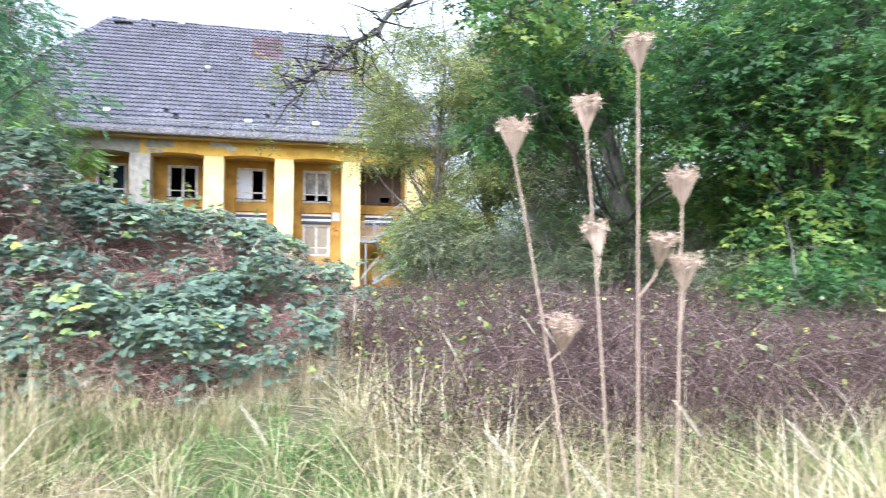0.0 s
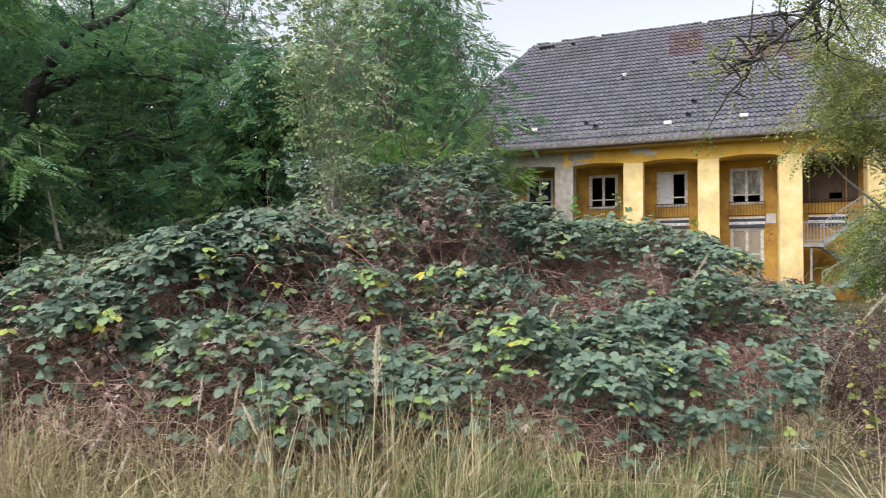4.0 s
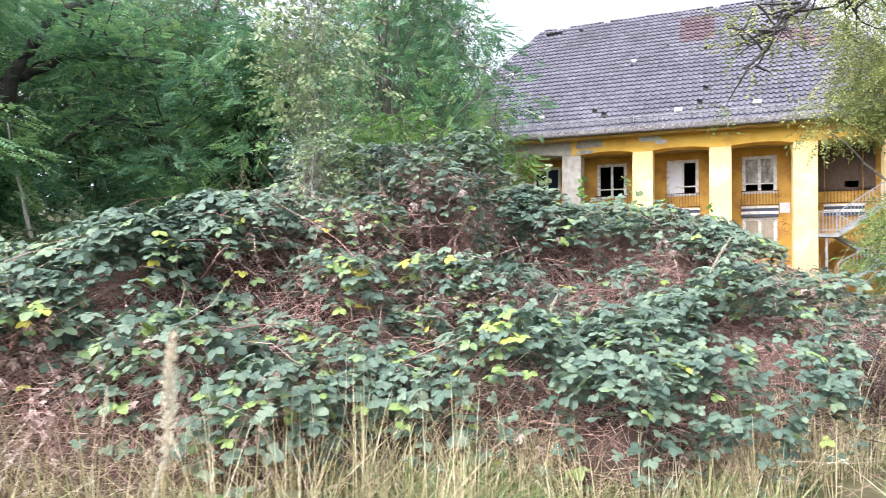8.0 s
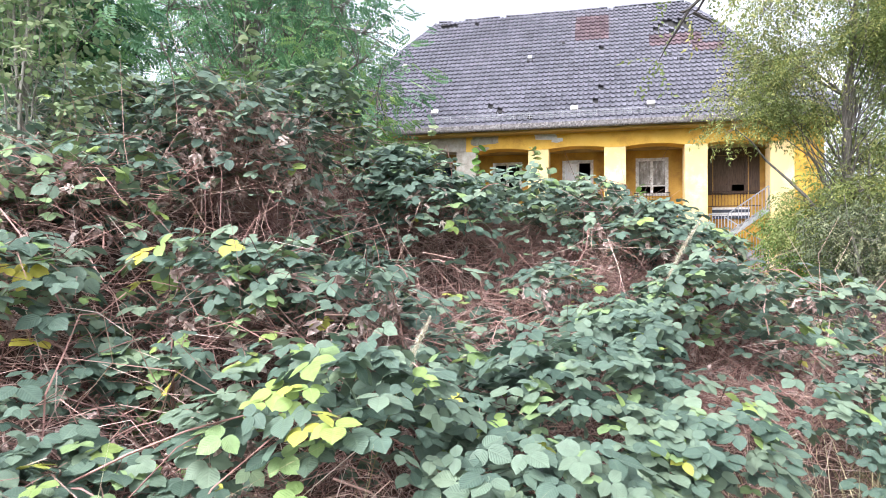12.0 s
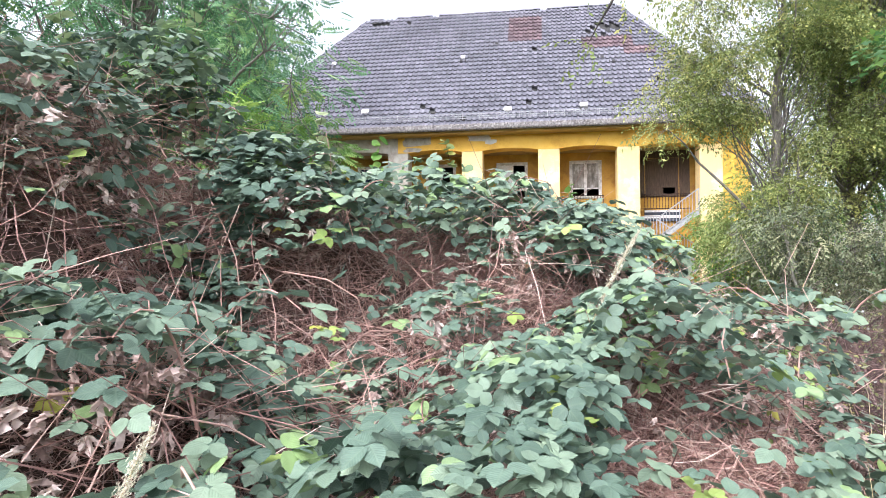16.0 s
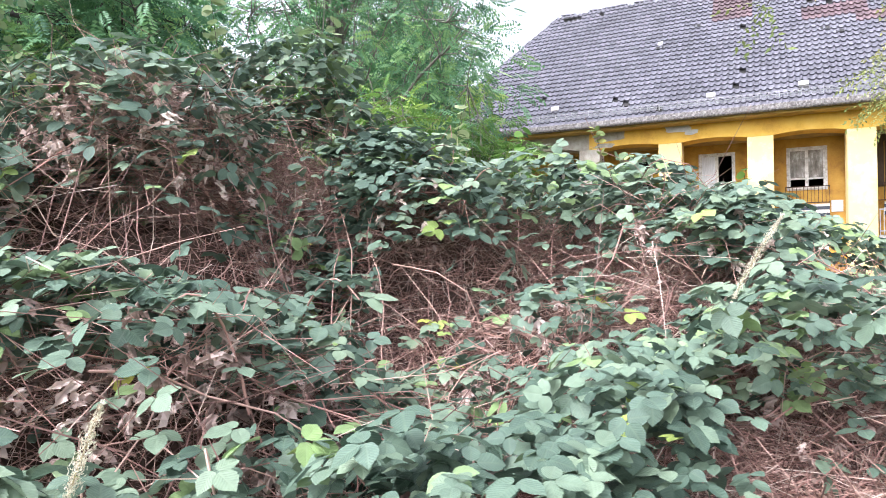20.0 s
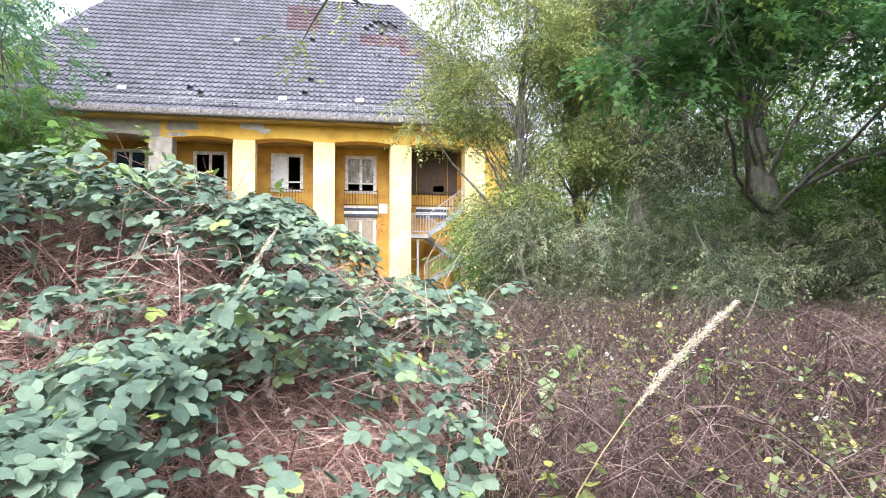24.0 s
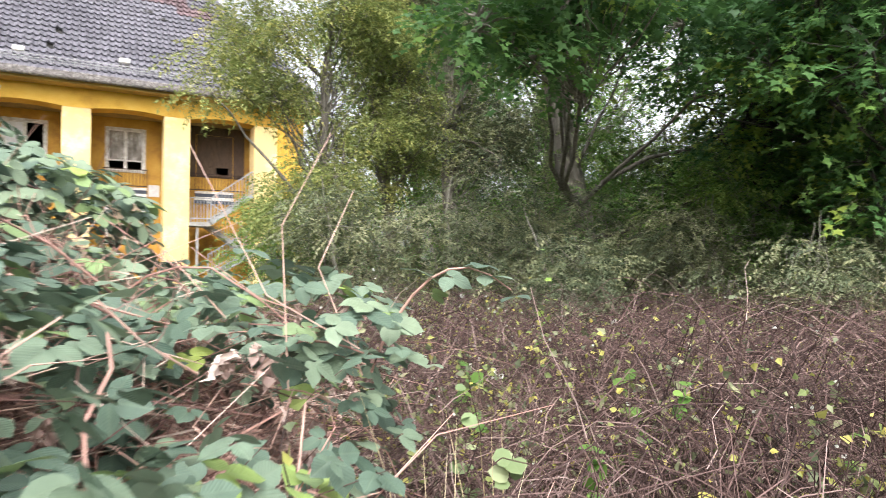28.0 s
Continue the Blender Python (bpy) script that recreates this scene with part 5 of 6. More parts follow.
def mound(x, y):
    """The low inner mass of canes; zero outside."""
    d = y - front(x)
    rise = np.interp(x, [-6, -3, -2, -1.2, -0.5, 0.5, 0.9, 1.5], [0.40, 0.48, 0.36, 0.17, 0.10, 0.10, 0.12, 0.2])
    top = np.interp(x, [-7, -5, -3, -2, -1, 0, 0.8, 1.6], [1.2, 1.6, 2.1, 2.05, 1.75, 1.5, 1.25, 0.8])
    slope = np.clip((y - 6.95) / 1.35, 0, 1)
    inner = np.clip((x + 1.8) / 0.7, 0, 1) * np.clip(top - 0.8, 0, None) * slope * slope * (3 - 2 * slope)
    h = np.minimum(0.5 * np.clip(d / 0.5, 0, 1) ** 0.6 + rise * np.clip(d, 0, None) + inner, top)
    h = h + 0.30 * (vnoise(x, y, 0.95, 5) - 0.5) + 0.22 * (vnoise(x, y, 0.4, 6) - 0.5)
    h = h - 0.4 * np.exp(-(((x - 0.62) / 0.42) ** 2 + ((y - 6.0) / 0.6) ** 2))
    back = np.clip((12.5 - y) / 3.0, 0, 1)
    return np.where(d > 0, np.clip(h, 0.15, None) * np.clip(d / 0.25, 0, 1) * back, 0.0)


def cap_height(x, y):
    x, y = np.asarray(x, float), np.asarray(y, float)
    wob = 0.3 * (vnoise(x, y, 0.22, 21) - 0.5)
    best = np.zeros(x.shape)
    for cx, cy, top, r in CAPS:
        q = ((x - cx) / (1.15 * r)) ** 2 + ((y - cy) / r) ** 2 + wob
        best = np.maximum(best, np.where(q < 1, top - 0.55 * r * (1 - np.sqrt(np.clip(1 - q, 0, 1))), 0))
    return best


def thicket(x, y):
    """Height of the bramble mass over the plan; zero outside."""
    cap = cap_height(x, y)
    return np.maximum(mound(x, y), cap + (cap > 0) * 0.14 * (vnoise(x, y, 0.3, 22) - 0.5))


def slope_at(x, y):
    e = 0.08
    return np.stack([-(thicket(x + e, y) - thicket(x - e, y)) / (2 * e), -(thicket(x, y + e) - thicket(x, y - e)) / (2 * e), np.ones_like(x)], -1)


def greenness(x, y):
    """Where leaves grow thick (over 0.5), and where only dead canes show."""
    g = 0.6 * vnoise(x, y, 1.1, 7) + 0.4 * vnoise(x, y, 0.45, 8) - 0.06
    near = (y < front(x) + 3.2) & (x > -5)
    g = np.where(near, g - 0.05, g + 0.16)
    hollow = np.exp(-(((x + 0.45) / 0.95) ** 2 + ((y - 7.55) / 0.45) ** 2))
    return g - 0.36 * hollow + 0.36 * (cap_height(x, y) > 0.25)


def spots(n, x0, x1, y0, y1, rng):
    return rng.uniform(x0, x1, n), rng.uniform(y0, y1, n)


_cr = clean(*fan([(0, 0), (0.24, 0.2), (0.16, 0.45), (0.27, 0.7), (0.1, 0.9), (0, 1.05)], 0.9))
_cr[0][:, 0] *= 0.62
_cr[0][:, 2] += 0.14 * np.sin(_cr[0][:, 1] * 9.0) + 0.1 * np.sin(_cr[0][:, 0] * 25)
CRUMPLED = joined([placed(_cr, s, a, (0, 0, 0), 0.5) for s, a in ((1.0, 0.1), (0.8, 0.7), (0.75, -0.6))])
LEAF_TINTS = [0.25, 0.36, 0.45, 0.54, 0.66, 0.9, 0.97]
LEAF_MESHES = []
for tv in LEAF_TINTS:
    for shape in BRAMBLE_NEAR:
        one = Soup()
        one.add(shape[0], shape[1], np.eye(3)[None], np.zeros((1, 3)), [tv], BLADE_FINE)
        LEAF_MESHES.append(one.mesh("leaf", True))
        LEAF_MESHES[-1].materials.append(M["bramble"])

BUSHES = [(-5.6, -3.2, 0), (-3.2, -1.4, 1), (-1.4, 0.2, 2), (0.2, 2.4, 3)]
eyes = np.array([e for _, e, _, _ in PATH])
mids = (eyes[1:] + eyes[:-1]) / 2
TRAIL = np.concatenate([eyes, mids])


def clear(points, r):
    """Which of the pieces (N, ..., 3) keep r metres away from the trodden line at head height."""
    p = np.asarray(points, float).reshape(len(points), -1, 3)
    far = np.full(len(p), 9.0)
    for e in TRAIL:
        far = np.minimum(far, np.sqrt(((p - e) ** 2).sum(-1)).min(1))
    low = np.min(np.hypot(p[:, :, 0:1] - TRAIL[None, None, :, 0], p[:, :, 1:2] - TRAIL[None, None, :, 1]), (1, 2))
    return (far > r) & ((low > 0.16) | (p[:, :, 2].max(1) < 0.55))


for x0, x1, k in BUSHES:
    rng = np.random.default_rng(200 + k)
    xm = (x0 + x1) / 2
    bush = thing("bramble_bush", "sprawling bramble bush, green leaves over dead brown canes", "bush", (xm, float(front(xm)) + 1.5, 0.0), "bramble thicket")

    def local(ob):
        ob.matrix_parent_inverse = Matrix.Translation((-xm, -float(front(xm)) - 1.5, 0))
        return ob

    area = (x1 - x0) * 7.0
    # living leaves
    n = int(area * 1750)
    x, y = spots(n, x0 - 0.15, x1 + 0.15, 2.4, 11.5, rng)
    h = thicket(x, y)
    keep = (h > 0.25) & (greenness(x, y) + 0.10 * rng.normal(size=n) > 0.44)
    keep &= (y < front(x) + 5.0) | (rng.random(n) < 0.4)
    # as many leaves to a square metre of steep flank as of level top
    steep = np.linalg.norm(slope_at(x, y), axis=-1)
    keep &= rng.random(n) < np.clip(0.46 * np.where((greenness(x, y) > 0.66) | (x < -1.5), steep, 0.85), 0, 1.0)
    x, y, h = x[keep], y[keep], h[keep]
    n = len(x)
    nrm = unit(slope_at(x, y) * np.array([1, 1, 1.0]))
    z = h + ground_z(x, y) - rng.random(n) ** 2.0 * np.clip(0.22 * np.linalg.norm(slope_at(x, y), axis=-1), 0.3, 0.75) + 0.04
    pos = np.stack([x, y, z], -1) + nrm * rng.uniform(0, 0.06, (n, 1))
    nr = nrm * 0.5 + np.array([0, -0.15, 0.8]) + rng.normal(size=(n, 3)) * 0.36
    out = nrm * np.array([1, 1, 0]) + rng.normal(size=(n, 3)) * np.array([0.9, 0.9, 0.1]) + np.array([0, -0.35, -0.25])
    # tint rises beyond y 7.2: backlight on the rear leaves, put into their colour
    tint = np.clip(0.44 + 0.2 * rng.normal(size=n) + 0.34 * (vnoise(x, y, 0.5, 9) - 0.4) + 0.1 * np.clip(y - 7.2, 0, 1), 0, 0.84)
    turned = np.exp(-np.min(np.hypot(x[:, None] - TURNED[:, 0], y[:, None] - TURNED[:, 1]), 1) ** 2 / 0.006)
    tint = np.where(rng.random(n) < 0.012 + 0.7 * turned, np.where(rng.random(n) < 0.05 + 0.3 * turned, rng.uniform(0.96, 1.0, n), rng.uniform(0.82, 0.95, n)), tint)
    size = rng.uniform(0.042, 0.078, n) * np.where(y < 5.2, 1.0, 0.94)
    three = rng.random(n) < 0.6
    # long shoots that arch out of the mass, with leaves along them
    m = 17
    sx, sy = spots(m * 3, x0, x1, 3.2, 9.5, rng)
    ok = np.flatnonzero(thicket(sx, sy) > 0.6)[:m]
    shoots = []
    for i in ok:
        a = np.array([sx[i], sy[i], float(thicket(sx[i], sy[i])) - 0.1])
        ang = rng.uniform(-2.6, -0.5)
        rise, run = rng.uniform(0.05, 0.34), rng.uniform(0.3, 0.8)
        qq = np.linspace(0, 1, 9)
        shoots.append(a + np.stack([run * np.cos(ang) * qq**1.2, run * np.sin(ang) * qq**1.2 * 0.6, rise * np.sin(qq * 2.2)], -1))
    shoots = np.array(shoots)
    far_ok = np.min(np.linalg.norm(shoots[:, :, None, :2] - eyes[None, None, :, :2], axis=-1), (1, 2)) > 1.1
    shoots = shoots[far_ok]
    for sh in shoots:
        for i in range(2, 9):
            pos = np.vstack([pos, sh[i] + rng.normal(size=3) * 0.02])
            nr = np.vstack([nr, rng.normal(size=3) * 0.3 + np.array([0, -0.1, 1])])
            out = np.vstack([out, rng.normal(size=3) * np.array([1, 1, 0.2])])
            tint = np.append(tint, np.clip(0.52 + 0.16 * rng.normal(), 0, 0.84))
            size = np.append(size, rng.uniform(0.045, 0.075))
            three = np.append(three, False)
    ok = clear(pos[:, None], 0.56) & ((pos[:, 2] < 0.9) | clear(pos[:, None], 0.68))
    pos, nr, out, tint, size, three = pos[ok], nr[ok], out[ok], tint[ok], size[ok], three[ok]
    # the nearest leaves one by one
    near = np.flatnonzero((pos[:, 1] < front(pos[:, 0]) + 1.1) & (pos[:, 0] > -2.6) & (rng.random(len(pos)) < 0.5))[:240]
    for i in near:
        ob = new("leaf", LEAF_MESHES[min(int(np.searchsorted(LEAF_TINTS, tint[i])), len(LEAF_TINTS) - 1) * 4 + int(i) % 4])
        ob.parent = bush
        ob.matrix_parent_inverse = Matrix.Translation((-xm, -float(front(xm)) - 1.5, 0))
        m3 = frames(out[i : i + 1], nr[i : i + 1])[0] * size[i]
        ob.matrix_basis = Matrix.Translation(pos[i]) @ Matrix(m3.tolist()).to_4x4()
    rest = np.setdiff1d(np.arange(len(pos)), near)
    pos, nr, out, tint, size, three = pos[rest], nr[rest], out[rest], tint[rest], size[rest], three[rest]
    live = Soup()
    close = (pos[:, 0] > -1.9) & (pos[:, 1] < 7.7)
    kinds = [(three & ~close, k, 4, vf, BLADE3) for k, vf in enumerate(BRAMBLE)] + [(~three & ~close, k, 3, vf, BLADE5) for k, vf in enumerate(BRAMBLE5)]
    kinds += [(close, k, 4, vf, BLADE_FINE) for k, vf in enumerate(BRAMBLE_NEAR)]
    for which, k, m, (v, f), bl in kinds:
        sel = which & (np.arange(len(pos)) % m == k)
        live.add(v, f, frames(out[sel], nr[sel]) * size[sel, None, None], pos[sel], tint[sel], bl)
    local(live.put("leaves", M["bramble"], bush, "grey-green bramble leaves with a few yellow ones", smooth=True))
    # dead hanging leaves
    n = int(area * (3000 if k < 3 else 1100))
    x, y = spots(n, x0, x1, 2.4, 11.0, rng)
    h = thicket(x, y)
    keep = (h > 0.2) & (greenness(x, y) < 0.62 + 0.12 * rng.normal(size=n)) & (vnoise(x, y, 0.16, 24) + 0.2 * rng.random(n) > 0.55)
    x, y, h = x[keep], y[keep], h[keep]
    n = len(x)
    z = h + ground_z(x, y) - rng.random(n) ** 1.5 * 0.38
    ok = clear(np.stack([x, y, z], -1)[:, None], 1.15)
    x, y, z = x[ok], y[ok], z[ok]
    n = len(x)
    hd = rng.normal(size=(n, 3)) * 0.36 + np.array([0, -0.1, -1.0])
    dead = Soup()
    dead.add(*CRUMPLED, frames(hd, rng.normal(size=(n, 3))) * rng.uniform(0.03, 0.085, (n, 1, 1)), np.stack([x, y, np.clip(z, 0.1, None)], -1), rng.random(n))
    local(dead.put("withered_leaves", M["dead_leaf"], bush, "withered brown hanging leaves"))
    # canes: arching ones over the top, a dead tangle below
    for sh in shoots:
        one = Soup()
        one.tubes(sh[None], 0.005, 0.002, [float(rng.random()) * 0.6], 6)
        ob = local(one.put("cane", M["cane"], bush, "red-brown leafy arching cane", smooth=True))
        del ob["kind"]
    cs = Soup()
    n = int(area * 34)
    x, y = spots(n, x0, x1, 2.6, 10.5, rng)
    ok = thicket(x, y) > 0.3
    x, y = x[ok], y[ok]
    n = len(x)
    ln = rng.uniform(0.4, 1.05, n)
    an = rng.uniform(0, 2 * np.pi, n)
    q = np.linspace(0, 1, 7)
    px = x[:, None] + (ln * np.cos(an))[:, None] * (q - 0.5)
    py = y[:, None] + (ln * np.sin(an))[:, None] * (q - 0.5)
    lift = rng.uniform(-0.5, -0.04, n)[:, None] + 0.16 * np.sin(np.pi * q) * rng.uniform(0.3, 1.6, (n, 1))
    hz = thicket(px, py)
    hm = np.maximum(hz, 0.0)
    za, zb = hm[:, :1], hm[:, -1:]
    pz = np.clip(za + (zb - za) * q + 0.3 * np.maximum(hm[:, 3:4] - (za + zb) / 2, -0.2) * np.sin(np.pi * q) + lift, 0.04, None) + ground_z(px, py)
    pth = np.stack([px, py, pz], -1) + rng.normal(size=(n, 7, 3)) * 0.016 + np.cumsum(rng.normal(size=(n, 7, 3)), 1) * 0.014
    pth[..., 2] = np.clip(pth[..., 2], 0.04, None)
    pth = pth[clear(pth, 1.0)]
    n = len(pth)
    for i in range(min(60, n)):
        one = Soup()
        one.tubes(pth[i : i + 1], rng.uniform(0.0025, 0.0045), 0.0018, [float(0.1 + 0.7 * rng.random())], 5)
        ob = local(one.put("cane", M["cane"], bush, "", smooth=True))
        del ob["kind"]
    pth = pth[60:]
    n = len(pth)
    cs.tubes(pth, rng.uniform(0.002, 0.0045, n), rng.uniform(0.0012, 0.0022, n), np.clip(0.1 + rng.random(n) * 0.7, 0, 1), 4)
    n = int(area * 460)
    x, y = spots(n, x0, x1, 2.6, 9.5, rng)
    ok = (thicket(x, y) > 0.25) & (greenness(x, y) < 0.7)
    x, y = x[ok], y[ok]
    n = len(x)
    ln = rng.uniform(0.2, 0.6, n)
    d3 = unit(rng.normal(size=(n, 3)) * np.array([1, 1, 0.55])) * ln[:, None]
    c0 = np.stack([x, y, np.clip(thicket(x, y) - rng.random(n) ** 1.5 * 0.45, 0.05, None) + ground_z(x, y)], -1)
    mid = c0 + d3 * 0.5 + rng.normal(size=(n, 3)) * 0.05
    pth = np.stack([c0, mid, c0 + d3], 1)
    pth[..., 2] = np.clip(pth[..., 2], 0.03, None)
    pth = pth[clear(pth, 1.05)]
    n = len(pth)
    cs.tubes(pth, rng.uniform(0.0013, 0.003, n), 0.0009, rng.random(n) ** 1.2, 3)
    # a fine tangle that hides the floor of the thicket
    n = int(area * 800)
    x, y = spots(n, x0, x1, 2.5, 9.0, rng)
    xs, ys = spots(int(n * 0.8 * (k in (2, 3))), x0, min(x1, 1.2), 6.9, 8.5, rng)
    x, y = np.append(x, xs), np.append(y, ys)
    ok = (mound(x, y) > 0.12) & (y < front(x) + 4.6)
    x, y = x[ok], y[ok]
    n = len(x)
    d3 = unit(rng.normal(size=(n, 3)) * np.array([1, 1, 0.7])) * rng.uniform(0.1, 0.38, n)[:, None]
    c0 = np.stack([x, y, np.clip(mound(x, y) - rng.random(n) * 0.34, 0.03, None) + ground_z(x, y)], -1)
    pth = np.stack([c0 - d3 * 0.5, c0 + rng.normal(size=(n, 3)) * 0.03, c0 + d3 * 0.5], 1)
    pth = pth[clear(pth, 0.85)]
    n = len(pth)
    cs.tubes(pth, rng.uniform(0.0012, 0.0028, n), 0.0009, rng.random(n) ** 0.8, 3)
    local(cs.put("cane_tangle", M["cane"], bush, "tangled red-brown thorny canes"))
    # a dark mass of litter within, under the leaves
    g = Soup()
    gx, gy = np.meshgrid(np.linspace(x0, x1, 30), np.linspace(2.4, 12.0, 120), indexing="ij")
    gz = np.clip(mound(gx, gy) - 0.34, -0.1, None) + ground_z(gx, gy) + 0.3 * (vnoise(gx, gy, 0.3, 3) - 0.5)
    ii = np.arange(gx.size).reshape(gx.shape)
    qd = np.stack([ii[:-1, :-1], ii[1:, :-1], ii[1:, 1:], ii[:-1, 1:]], -1).reshape(-1, 4)
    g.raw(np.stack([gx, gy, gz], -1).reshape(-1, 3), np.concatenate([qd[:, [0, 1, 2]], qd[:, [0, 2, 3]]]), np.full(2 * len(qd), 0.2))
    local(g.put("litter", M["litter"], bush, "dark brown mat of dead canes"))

# ---- dry reddish scrub ----
def scrub_patch(label, region, n, hmin, hmax, seed, leafy):
    """A thicket of thin upright dry twigs over region(x, y), with a few leaves left on."""
    rng = np.random.default_rng(seed)
    (x0, x1, y0, y1), inside = region
    x, y = spots(n, x0, x1, y0, y1, rng)
    ok = inside(x, y)
    x, y = x[ok], y[ok]
    n = len(x)
    t = thing("dry_scrub", label, "scrub", (float(x.mean()), float(y.mean()), 0), "", "stuff")
    inv = Matrix.Translation((-float(x.mean()), -float(y.mean()), 0))
    near = np.min(np.hypot(x[:, None] - TRAIL[None, :, 0], y[:, None] - TRAIL[None, :, 1]), 1)
    hh = rng.uniform(hmin * 0.7, hmax, n) * np.clip(near / 1.6, 0.35, 1) * (0.3 + 0.75 * vnoise(x, y, 1.7, 12) + 0.55 * vnoise(x, y, 0.6, 19))
    an = rng.uniform(0, 2 * np.pi, n)
    lean = rng.uniform(0.1, 0.9, n) * hh
    q = np.linspace(0, 1, 4)
    p = np.stack([x[:, None] + (lean * np.cos(an))[:, None] * q**1.4, y[:, None] + (lean * np.sin(an))[:, None] * q**1.4, ground_z(x, y)[:, None] + hh[:, None] * (q - 0.12 * q**3)], -1)
    s = Soup()
    tint = np.clip(0.75 * rng.random(n) ** 1.3 + 0.35 * vnoise(x, y, 0.8, 13), 0, 1)
    s.tubes(p, rng.uniform(0.003, 0.006, n), 0.0016, tint, 3)
    # side twigs
    m = n * 2
    o = np.arange(m) % n
    f = rng.uniform(0.35, 1.0, m)
    a = p[o, 0] + (p[o, 3] - p[o, 0]) * f[:, None]
    d = unit(rng.normal(size=(m, 3)) + np.array([0, 0, 0.35])) * rng.uniform(0.15, 0.55, m)[:, None]
    tw = np.stack([a, a + d * 0.3 + rng.normal(size=(m, 3)) * 0.02, a + d * 0.65 + rng.normal(size=(m, 3)) * 0.03, a + d], 1)
    ok = clear(tw, 0.9)
    s.tubes(tw[ok], 0.0026, 0.001, np.clip(tint[o] + rng.normal(size=m) * 0.2, 0, 1)[ok], 3)
    # arching canes that tangle over one another
    m2 = int(n * 1.6)
    o2 = rng.integers(0, n, m2)
    a2 = rng.uniform(0, 2 * np.pi, m2)
    ln2 = rng.uniform(0.35, 1.1, m2)
    q2 = np.linspace(0, 1, 6)
    z2 = p[o2, 3, 2] * rng.uniform(0.35, 0.95, m2)
    arc = np.stack([p[o2, 2, 0][:, None] + (ln2 * np.cos(a2))[:, None] * (q2 - 0.3), p[o2, 2, 1][:, None] + (ln2 * np.sin(a2))[:, None] * (q2 - 0.3), np.clip(z2[:, None] + 0.2 * np.sin(np.pi * q2 * 0.9) - (0.35 * rng.random(m2))[:, None] * q2**2, 0.04, None)], -1) + rng.normal(size=(m2, 6, 3)) * 0.012
    ok2 = clear(arc, 0.9)
    s.tubes(arc[ok2], 0.0026, 0.0014, np.clip(0.1 + 0.9 * rng.random(m2), 0, 1)[ok2], 3)
    s.put("brushwood", M["scrub"], t, "thin reddish-brown dry twigs").matrix_parent_inverse = inv
    for mat, k, vf, sz, lab in leafy:
        o = rng.integers(0, m, int(n * k))
        cl = vnoise(a[o, 0], a[o, 1], 0.9, 14) * 0.5 + vnoise(a[o, 0], a[o, 1], 0.28, 25) * 0.5 > 0.53
        o = o[cl]
        pos = a[o] + d[o] * rng.random((len(o), 1))
        ok = clear(pos[:, None], 1.1)
        o, pos = o[ok], pos[ok]
        L = Soup()
        L.add(vf[0], vf[1], frames(rng.normal(size=(len(o), 3)) + np.array([0, 0, -0.3]), rng.normal(size=(len(o), 3)) * 0.8 + np.array([0, 0, 0.9])) * rng.uniform(0.5, 1.2, (len(o), 1, 1)) * sz, pos, rng.random(len(o)))
        L.put("leaves", M[mat], t, lab).matrix_parent_inverse = inv
    return t


def right_side(x, y):
    return (x > 1.25 + 0.25 * np.sin(y * 1.7)) & (y > np.interp(x, [1.2, 2, 3, 5, 9], [3.4, 2.9, 2.9, 3.2, 3.0])) & (y < 16) & (np.min(np.hypot(x[:, None] - eyes[None, :, 0], y[:, None] - eyes[None, :, 1]), 1) > 0.9) & ((y > 7.2) | (x > 1.6))


YL = ("yellow_leaf", 5.0, OVATE_SMALL, 0.045, "yellow-green leaves left on the twigs")
PL = ("pale_leaf", 0.3, OVATE, 0.022, "pale turned leaves")
scrub_patch("reddish-brown dry scrub with scattered yellow leaves", ((1.2, 5.0, 2.9, 9.5), right_side), 3300, 0.45, 1.0, 31, [YL, PL, ("hedge", 2.4, OVATE_SMALL, 0.055, "small olive leaves")])
scrub_patch("reddish-brown dry scrub with scattered pale leaves", ((0.9, 10.0, 9.5, 15.5), lambda x, y: right_side(x, y) & (y > 9.5)), 3600, 0.5, 1.0, 32, [YL, ("pale_leaf", 0.35, OVATE, 0.04, "pale turned leaves"), ("hedge", 1.2, OVATE_SMALL, 0.055, "small olive leaves")])
scrub_patch("dry scrub under the maple", ((5.0, 9.5, 2.9, 9.5), right_side), 1500, 0.45, 0.9, 33, [YL, ("hedge", 1.0, OVATE_SMALL, 0.05, "small olive leaves")])
scrub_patch("red-brown dry scrub along the meadow's edge", ((-11.5, -4.0, -1.0, 7.5), lambda x, y: (x < np.interp(y, [-1, 0.9, 2.4, 4.1, 5.6, 7], [-6.9, -6.9, -6.7, -6.0, -4.6, -4.2])) & (x > -11.2)), 5200, 0.55, 1.05, 34, [("hedge", 0.12, OVATE_SMALL, 0.05, "small olive leaves")])


